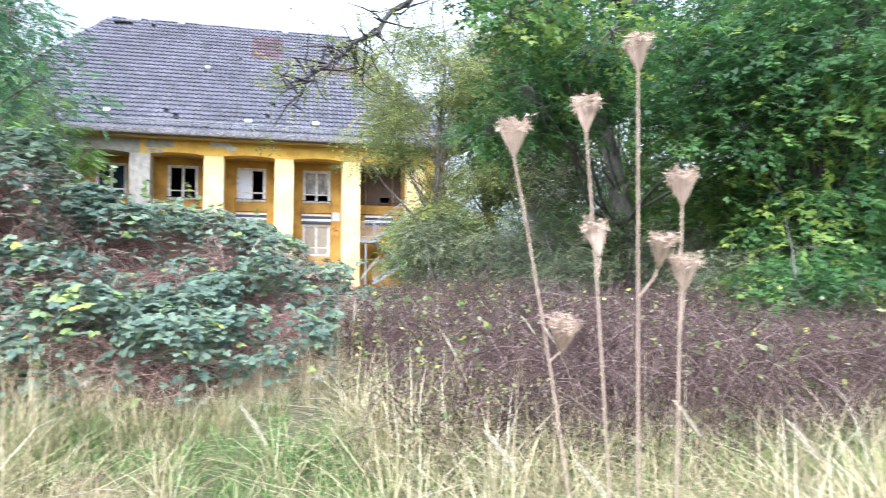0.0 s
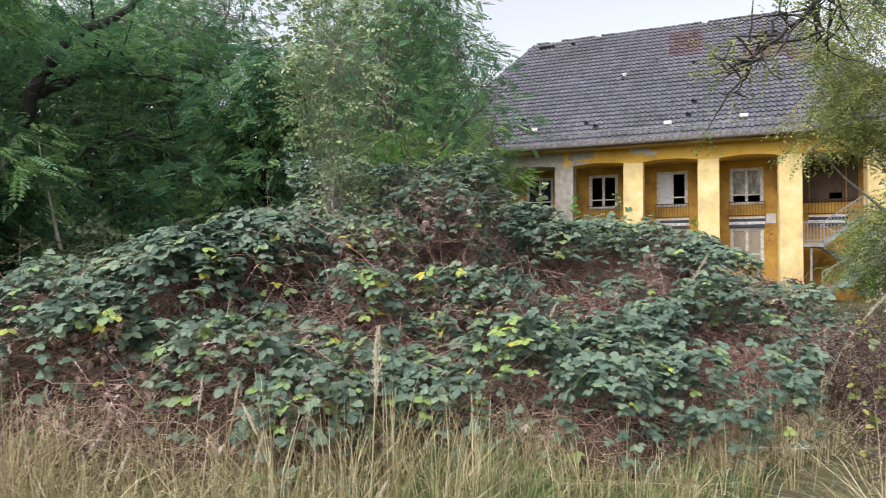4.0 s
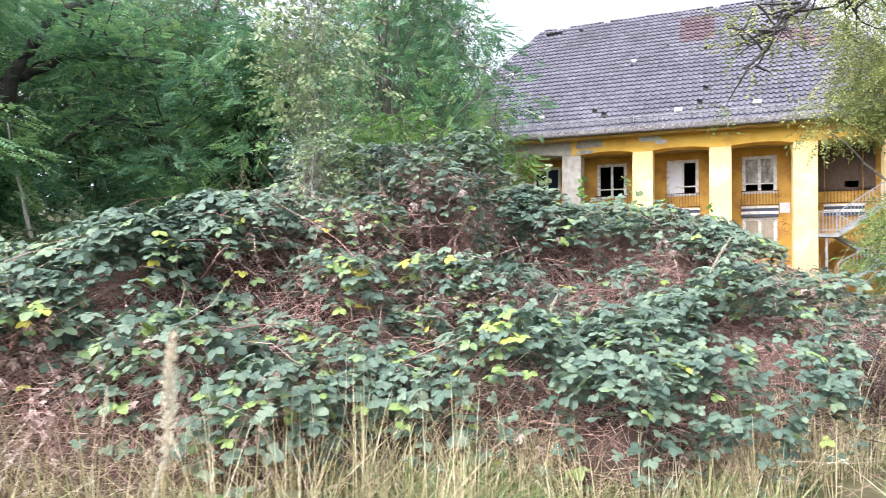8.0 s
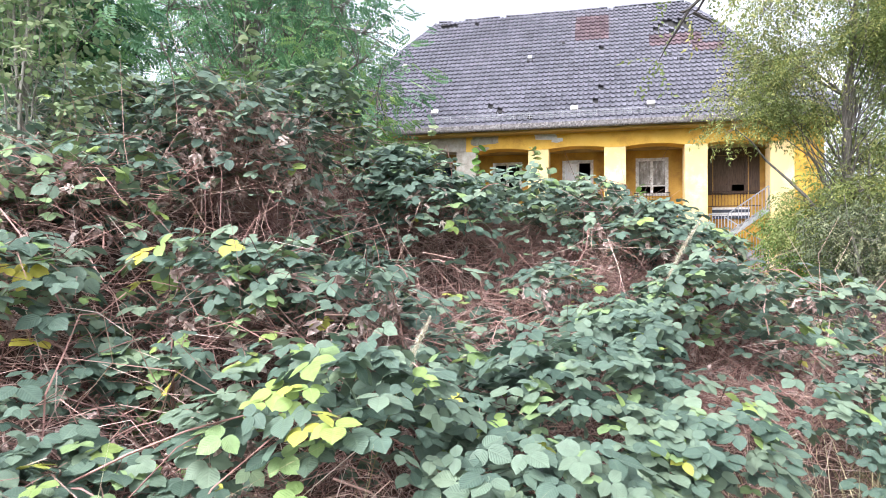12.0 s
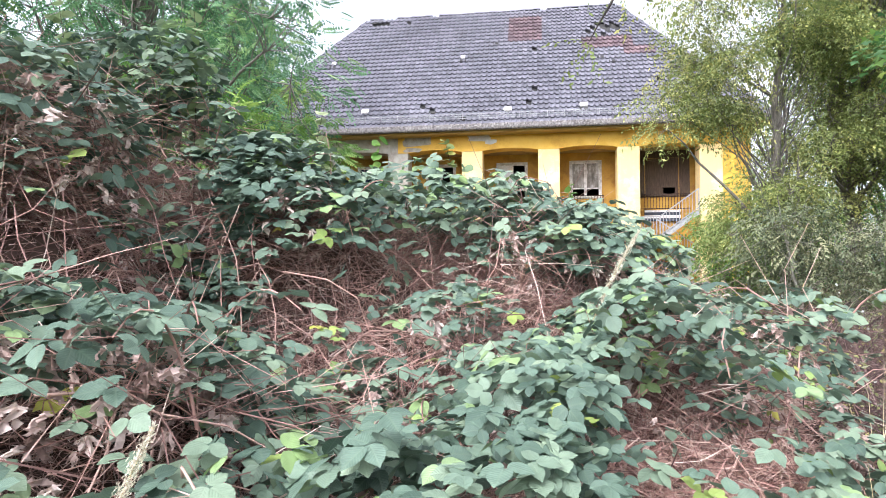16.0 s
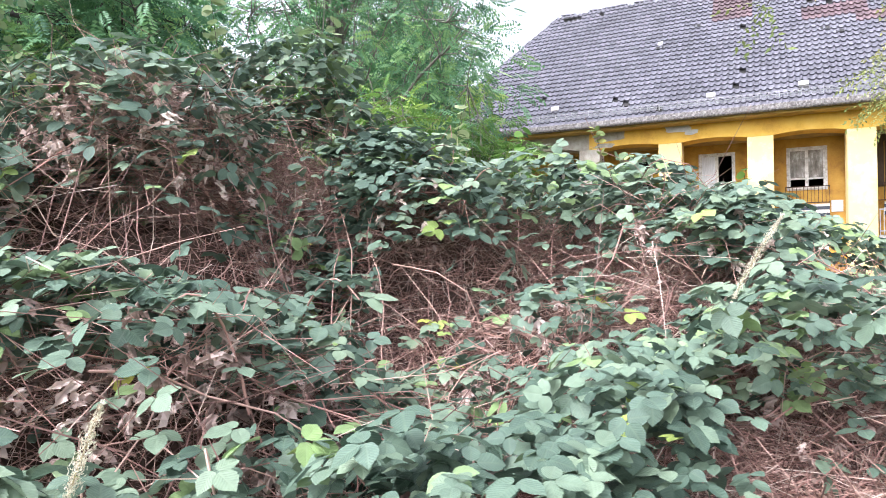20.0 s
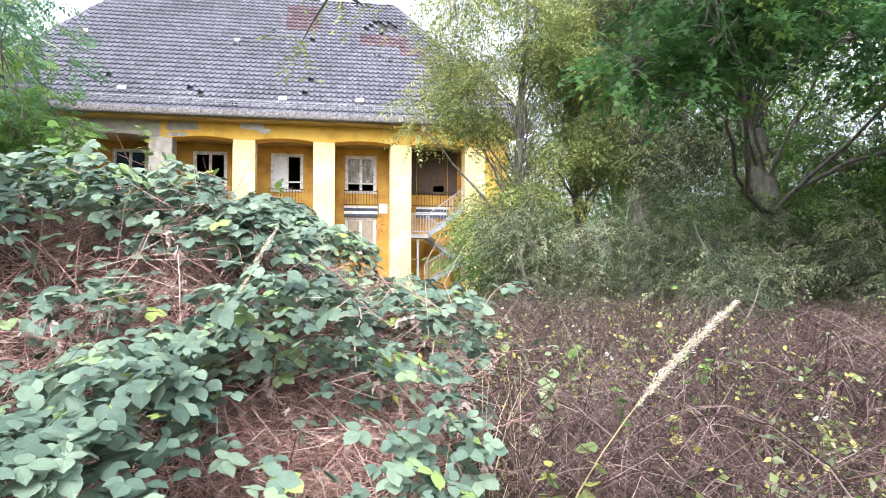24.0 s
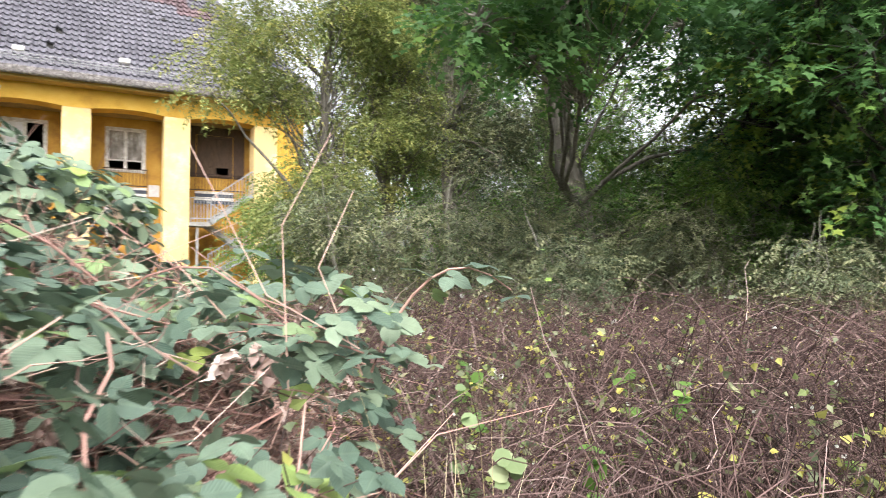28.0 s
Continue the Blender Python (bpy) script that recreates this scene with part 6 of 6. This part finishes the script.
# ---- the meadow ----
def blades(name, label, mat, n, region, hmin, hmax, seed, width, tuft, keep, droop=0.5):
    rng = np.random.default_rng(seed)
    x0, x1, y0, y1 = region
    nt = n // tuft
    cx, cy = spots(nt, x0, x1, y0, y1, rng)
    ok = keep(cx, cy, rng)
    cx, cy = cx[ok], cy[ok]
    sp = rng.uniform(0.02, 0.085, len(cx))
    th = rng.uniform(0.6, 1.3, len(cx))
    o = np.repeat(np.arange(len(cx)), tuft)
    n = len(o)
    dx, dy = rng.normal(size=n), rng.normal(size=n)
    x, y = cx[o] + dx * sp[o], cy[o] + dy * sp[o]
    near = np.min(np.hypot(x[:, None] - eyes[None, ::3, 0], y[:, None] - eyes[None, ::3, 1]), 1)
    h = rng.uniform(hmin, hmax, n) * th[o] * (0.7 + 0.6 * vnoise(x, y, 0.9, 15)) * np.clip(0.4 + near / 1.6, 0.4, 1)
    # blades lean out of their tuft, and each tuft to one side
    blow = rng.uniform(0, 2 * np.pi, len(cx))[o]
    an = np.arctan2(dy + 0.7 * np.sin(blow), dx + 0.7 * np.cos(blow)) + rng.normal(size=n) * 0.5
    ln = h * rng.uniform(0.05, droop * 1.3, n)
    q = np.array([0, 0.4, 0.75, 1.0])
    ux, uy = np.cos(an), np.sin(an)
    cxp = x[:, None] + (ln * ux)[:, None] * q**2
    cyp = y[:, None] + (ln * uy)[:, None] * q**2
    czp = ground_z(x, y)[:, None] - 0.02 + h[:, None] * (q - 0.35 * (ln / h)[:, None] * q**2.5)
    w = np.array([1.0, 0.85, 0.5, 0.1]) * 0.5
    wd = rng.uniform(0.6, 1.3, n)[:, None] * width * w
    side = np.stack([-uy, ux, 0 * ux], -1)[:, None]
    mid = np.stack([cxp, cyp, czp], -1)
    v = np.stack([mid - side * wd[..., None], mid + side * wd[..., None]], 2).reshape(n, 8, 3)
    f = np.array([(0, 1, 3), (0, 3, 2), (2, 3, 5), (2, 5, 4), (4, 5, 7), (4, 7, 6)])
    s = Soup()
    s.raw(v.reshape(-1, 3), (f[None] + (np.arange(n) * 8)[:, None, None]).reshape(-1, 3), np.repeat(np.clip(rng.random(len(cx))[o] * 0.5 + 0.75 * rng.random(n) ** 1.5 - 0.12, 0, 1), 6))
    return s.put(name, M[mat], None, label, "stuff", "grass")


def meadow(x, y, rng):
    worn = (x > 0.85) & (y > 4.2) & (rng.random(len(x)) > 0.22)
    return ~worn & (y < front(np.clip(x, -9, 1.7)) + 0.35) & ((x < 1.7) | (y < 3.6))


def green_spots(x, y, rng):
    worn = np.exp(-(((x - 0.7) / 0.7) ** 2)) * (y > 2.2)
    return meadow(x, y, rng) & (vnoise(x, y, 1.4, 16) + 0.25 * rng.random(len(x)) + 0.3 * worn > 0.50)


blades("dry_grass", "long dry straw-coloured meadow grass", "straw", 76000, (-9, 6, -0.6, 7.5), 0.3, 0.82, 41, 0.007, 26, lambda x, y, r: meadow(x, y, r) & (vnoise(x, y, 1.4, 16) + 0.3 * r.random(len(x)) + 0.35 * np.exp(-(((x - 0.8) / 0.6) ** 2)) * (y > 2.2) + 0.28 * (x < -2.6) < 0.70), 1.5)
blades("green_grass", "lush green grass among the dry tufts", "grass", 70000, (-9, 6, -0.6, 7.5), 0.16, 0.4, 42, 0.0085, 18, green_spots, 1.3)
blades("dry_grass", "dry grass stalks round the brambles", "straw", 34000, (-6, 3.5, 1.6, 7.5), 0.5, 1.0, 43, 0.005, 18, lambda x, y, r: (np.abs(y + 0.3 - front(np.clip(x, -9, 1.7))) < 0.6) & ((x < 0.85) | (r.random(len(x)) < 0.2)), 0.9)
blades("dry_grass", "pale straw standing before the scrub", "straw", 7500, (1.2, 8.0, 1.6, 4.6), 0.35, 0.8, 45, 0.004, 13, lambda x, y, r: (vnoise(x, y, 1.2, 23) + 0.3 * r.random(len(x)) > 0.5) & (y < 4.2 - 0.15 * x + 0.5 * r.random(len(x))), 1.4)
blades("dry_grass", "bent straw at the foot of the brambles", "straw", 3600, (0.2, 2.0, 3.8, 7.2), 0.35, 0.7, 46, 0.005, 12, lambda x, y, r: np.abs(y - 0.4 - front(np.clip(x, -9, 1.7))) < 0.8, 1.2)
blades("green_grass", "green blades among the straw at the foot of the brambles", "grass", 12000, (-6, 0.8, 1.4, 5.5), 0.3, 0.52, 49, 0.007, 14, lambda x, y, r: (np.abs(y + 0.7 - front(np.clip(x, -9, 1.7))) < 0.9) & (vnoise(x, y, 0.7, 26) > 0.5), 1.2)
blades("russet_grass", "russet dead grass before the scrub", "russet", 22000, (-11.0, -3.6, -0.5, 6.5), 0.4, 0.85, 48, 0.007, 18, lambda x, y, r: np.abs(x - np.interp(y, [-1, 0.9, 2.4, 4.1, 5.6, 7], [-6.9, -6.9, -6.7, -6.0, -4.6, -4.2]) + 0.5) < 0.3 + 1.0 * r.random(len(x)), 1.0)
blades("meadow_grass", "worn green and yellow grass of the open ground", "grass", 26000, (-12, 12, -7, 0.2), 0.12, 0.4, 47, 0.009, 12, lambda x, y, r: r.random(len(x)) < 1.1, 1.2)
blades("rough_grass", "rough grass round the house and under the trees", "grass", 16000, (-20, 16, 8, 31), 0.2, 0.5, 44, 0.012, 10, lambda x, y, r: r.random(len(x)) < 1.1)


# ---- grass plumes, one by one ----
def plume(at, height, lean, seed, head=0.15, thick=0.007):
    rng = np.random.default_rng(seed)
    z0 = float(ground_z(at[0], at[1]))
    t = thing("grass_plume", "tall dry reed-grass stalk with a pale feathery head", "grass", (at[0], at[1], z0), "grass plumes")
    q = np.linspace(0, 1, 14)
    lx, ly = lean
    p = np.stack([lx * q**2.2, ly * q**2.2, height * (q - 0.10 * (abs(lx) + abs(ly)) / max(height, 0.1) * q**3)], -1)
    s = Soup()
    s.tubes(p[None], 0.0028, 0.0012, [0.4], 5)
    ob = s.put("stem", M["straw"], t, "")
    del ob["kind"]
    n = int(4200 * head)
    f = 1 - head / height * (1 - rng.random(n) ** 0.9)
    pos = np.stack([np.interp(f, q, p[:, c]) for c in range(3)], -1)
    ax = unit(np.gradient(p, axis=0))[-1]
    taper = thick * np.sin(np.pi * np.clip((f - (1 - head / height)) / (head / height), 0.05, 0.97)) ** 0.6
    pos = pos + rng.normal(size=(n, 3)) * taper[:, None] * 0.55
    L = Soup()
    L.add(NARROW[0], NARROW[1], frames(ax + rng.normal(size=(n, 3)) * 0.35, rng.normal(size=(n, 3))) * rng.uniform(0.006, 0.012, (n, 1, 1)), pos, rng.random(n))
    ob = L.put("plume", M["plume"], t, "pale feathery head")
    del ob["kind"]
    return t


PLUMES = [(-0.06, 1.56, 1.33, 0.01, 0.03, 0.13, 0.006), (-0.78, 5.2, 1.2, 0.26, 0.02, 0.2, 0.011), (0.1, 7.0, 1.62, 0.42, 0.05, 0.34, 0.013), (1.2, 5.8, 1.42, 0.48, -0.28, 0.3, 0.012),
          (-7.4, 1.85, 1.05, 0.12, 0), (-7.7, 2.3, 1.15, 0.2, 0), (-7.1, 2.6, 1.0, 0.15, 0.1), (-5.8, 2.0, 0.95, 0.12, 0), (-1.75, 2.35, 0.78, 0.1, 0.1),
          (-1.2, 2.9, 0.86, -0.3, 0.05), (-1.62, 2.75, 1.0, 0.06, 0), (2.75, 3.4, 0.95, -0.3, 0), (2.55, 1.55, 0.85, -0.32, 0), (2.75, 1.2, 0.85, -0.34, 0),
          (1.75, 1.35, 0.82, -0.3, 0), (1.9, 1.05, 0.8, -0.28, 0), (1.28, 4.1, 1.0, 0.03, 0), (-1.15, 2.5, 0.85, 0.12, 0), (-2.0, 3.4, 0.85, 0.1, 0), (2.9, 4.1, 0.9, -0.3, 0.05), (-0.6, 2.3, 0.8, 0.2, 0), (0.95, 1.75, 0.82, -0.25, 0), (2.0, 3.2, 0.9, -0.25, 0)]
for k, (x, y, h, lx, ly, *size) in enumerate(PLUMES):
    plume((x, y), h, (lx, ly), 500 + k, *size)


# ---- dried umbels ----
def umbel_plant(at, tip, heads, seed):
    rng = np.random.default_rng(seed)
    z0 = float(ground_z(at[0], at[1]))
    t = thing("dried_umbel_plant", "dry brown wild carrot stalk with cupped seed heads", "plant", (at[0], at[1], z0), "dried umbels")
    q = np.linspace(0, 1, 10)
    span = np.array([tip[0] - at[0], tip[1] - at[1], tip[2] - z0])
    main = np.stack([span[0] * q**1.6, span[1] * q**1.6, span[2] * q], -1)
    s = Soup()
    s.tubes(main[None], 0.0029, 0.002, [0.3], 6)
    tips = [(main[-1], unit(main[-1] - main[-3]))]
    for f, dx, dz in heads:
        a = np.array([np.interp(f, q, main[:, c]) for c in range(3)])
        b = a + np.array([dx, rng.uniform(-0.04, 0.04), dz])
        m = (a + b) / 2 + np.array([dx * 0.12, 0, -dz * 0.08])
        s.tubes(np.stack([a, m, b])[None], 0.0023, 0.0018, [0.3], 5)
        tips.append((b, unit(b - m)))
    ob = s.put("stem", M["umbel"], t, "")
    del ob["kind"]
    for tip, d in tips:
        n = 90
        h = Soup()
        a = rng.uniform(0, 2 * np.pi, n)
        tip = tip - d * 0.036
        r = (0.026 * np.sqrt(rng.random(n)) + 0.003) * rng.uniform(0.75, 1.2)
        end = np.stack([r * np.cos(a), r * np.sin(a), 0.048 + 0.02 * rng.random(n) + 0.35 * r * np.abs(np.sin(a * 1.5))], -1)
        bow = np.stack([r * 0.52 * np.cos(a), r * 0.52 * np.sin(a), 0 * a + 0.028], -1)
        m3 = frames(np.array([[1.0, 0.0, 0.0]]), d[None])[0]
        pts = np.stack([np.zeros((n, 3)), bow, end], 1) @ m3.T + tip
        h.tubes(pts, 0.0012, 0.0009, rng.random(n), 3)
        h.add(NARROW[0], NARROW[1], frames(rng.normal(size=(n * 3, 3)), rng.normal(size=(n * 3, 3))) * 0.014, np.repeat(pts[:, 2], 3, 0) + rng.normal(size=(n * 3, 3)) * 0.003, rng.random(n * 3))
        ob = h.put("seed_head", M["umbel"], t, "cupped dry seed head")
        del ob["kind"]
    return t


for k, (at, tip, heads) in enumerate([((1.47, 0.62), (1.271, 0.62, 1.54), ((0.72, 0.035, 0.05),)), ((1.50, 0.60), (1.418, 0.6, 1.592), ((0.8, 0.025, 0.075),)),
      ((1.52, 0.58), (1.522, 0.58, 1.715), ((0.72, 0.04, 0.09),)), ((1.58, 0.56), (1.62, 0.58, 1.452), ((0.8, 0.01, 0.12),))]):
    umbel_plant(at, tip, heads, 700 + k)

# ---- young leafy shoots among the scrub ----
for k, (x, y, h, mat) in enumerate(((4.35, 10.6, 1.4, "light_leaf"), (2.95, 9.4, 0.75, "light_leaf"), (3.05, 8.05, 0.8, "light_leaf"), (2.2, 8.3, 0.85, "poplar"), (2.5, 7.4, 0.6, "yellow_leaf"), (3.9, 8.9, 0.6, "yellow_leaf"), (2.5, 8.8, 0.8, "light_leaf"), (2.1, 9.2, 0.9, "yellow_leaf"), (5.0, 9.6, 0.9, "light_leaf"), (2.1, 9.9, 0.9, "poplar"), (1.62, 6.6, 0.75, "yellow_leaf"), (1.75, 6.75, 0.7, "yellow_leaf"), (2.1, 4.2, 0.75, "yellow_leaf"), (2.5, 4.9, 0.8, "yellow_leaf"), (2.9, 5.6, 0.85, "yellow_leaf"), (1.5, 5.6, 0.55, "yellow_leaf"), (1.9, 7.6, 0.8, "poplar"), (3.4, 8.4, 0.75, "light_leaf"), (2.6, 7.9, 0.7, "light_leaf"), (4.4, 8.4, 0.7, "light_leaf"), (3.7, 7.6, 0.6, "light_leaf"), (-0.75, 9.2, 2.45, "yellow_leaf"), (-0.5, 9.45, 2.3, "poplar"), (-0.2, 9.5, 2.2, "yellow_leaf"), (0.3, 9.6, 2.15, "light_leaf"), (-1.3, 8.7, 2.6, "poplar"), (-1.9, 7.7, 3.0, "poplar"), (-2.5, 7.2, 3.0, "poplar"), (-0.95, 9.0, 2.45, "light_leaf"))):
    rng = np.random.default_rng(800 + k)
    z0 = float(ground_z(x, y))
    t = thing("leafy_shoot", "young shoot with a few pale green leaves" if h < 2 else "tall leafy shoot rising out of the brambles", "plant", (x, y, z0), "shoots in the scrub")
    p = bent_path((0, 0, 0), (rng.uniform(-0.15, 0.15), rng.uniform(-0.15, 0.15), h), rng, 0.1, 9)
    s = Soup()
    s.tubes(p[None], 0.004, 0.0013, [0.4], 5)
    ob = s.put("stem", M["scrub"], t, "")
    del ob["kind"]
    for i in range(14 if h < 2 else 30):
        q = rng.uniform(0.4, 1.0) if h < 2 else rng.uniform(0.7, 1.0)
        at = np.array([np.interp(q, np.linspace(0, 1, 9), p[:, c]) for c in range(3)])
        L = Soup()
        hd = rng.normal(size=(1, 3)) * np.array([1, 1, 0.3])
        L.add(OVATE[0], OVATE[1], frames(hd, rng.normal(size=(1, 3)) * 0.5 + np.array([0, -0.3, 1])) * rng.uniform(0.045, 0.085) * (1.0 if h < 2 else 1.2), at[None], rng.random(1))
        ob = L.put("leaf", M[mat], t, "")
        del ob["kind"]

# ---- the dead limb that hangs over the path ----
limb = thing("bare_limb", "crooked dark bare limb hanging from a tree", "branch", (5.2, 11.6, 6.9))
limb_inv = Matrix.Translation((-5.2, -11.6, -6.9))
rng = np.random.default_rng(77)
ls = Soup()
LIMB = np.array([(9.3, 14.6, 8.0), (6.6, 12.6, 8.2), (4.6, 11.0, 7.0), (3.0, 10.5, 6.2), (1.9, 10.0, 5.0), (1.2, 9.8, 4.4), (0.9, 9.7, 3.9)])
qd = np.linspace(0, 6, 31)
bow = np.stack([np.interp(qd, range(7), LIMB[:, c]) for c in range(3)], -1)
bow[1:] += rng.normal(size=(30, 3)) * 0.06
ls.tubes(bow[None], 0.10, 0.006, [0.5], 6)
side = []
for k in range(44):
    f = rng.uniform(2.0, 5.9)
    a = np.array([np.interp(f, range(7), LIMB[:, c]) for c in range(3)])
    b = a + np.array([rng.uniform(-0.9, 0.5), rng.uniform(-0.5, 0.4), rng.uniform(-0.8, 0.25)]) * rng.uniform(0.5, 1.4)
    side.append(bent_path(a, b, rng, 0.25, 6))
    c = side[-1][rng.integers(2, 5)]
    side.append(bent_path(c, c + rng.normal(size=3) * 0.28, rng, 0.2, 6))
ls.tubes(np.array(side), 0.021, 0.004, rng.random(len(side)), 4)
ob = ls.put("wood", M["dark_bark"], limb, "")
del ob["kind"]
ob.matrix_parent_inverse = limb_inv
n = 230
o = rng.integers(0, len(side), n)
L = Soup()
L.add(NARROW_SPRAY[0], NARROW_SPRAY[1], frames(rng.normal(size=(n, 3)) + np.array([0, 0, -0.6]), rng.normal(size=(n, 3)) + np.array([0, 0, 1])) * 0.6, np.array(side)[o, 5], rng.random(n))
L.put("leaves", M["willow"], limb, "sparse yellowing leaves").matrix_parent_inverse = limb_inv

# ---- woods all round, to close the place ----
fw = Soup()
rng = np.random.default_rng(99)
n = 9000
an = rng.uniform(0, 2 * np.pi, n)
rad = rng.uniform(48, 60, n)
pos = np.stack([rad * np.cos(an), 14 + rad * np.sin(an), rng.random(n) ** 1.3 * (7 + 5 * vnoise(rad * np.cos(an), rad * np.sin(an), 9, 20))], -1)
fw.add(OVATE_SPRAY[0], OVATE_SPRAY[1], frames(rng.normal(size=(n, 3)), rng.normal(size=(n, 3))) * rng.uniform(2.0, 4.0, (n, 1, 1)), pos, rng.random(n))
fw.put("far_woods", M["robinia"], None, "distant green woods all round", "stuff", "trees")
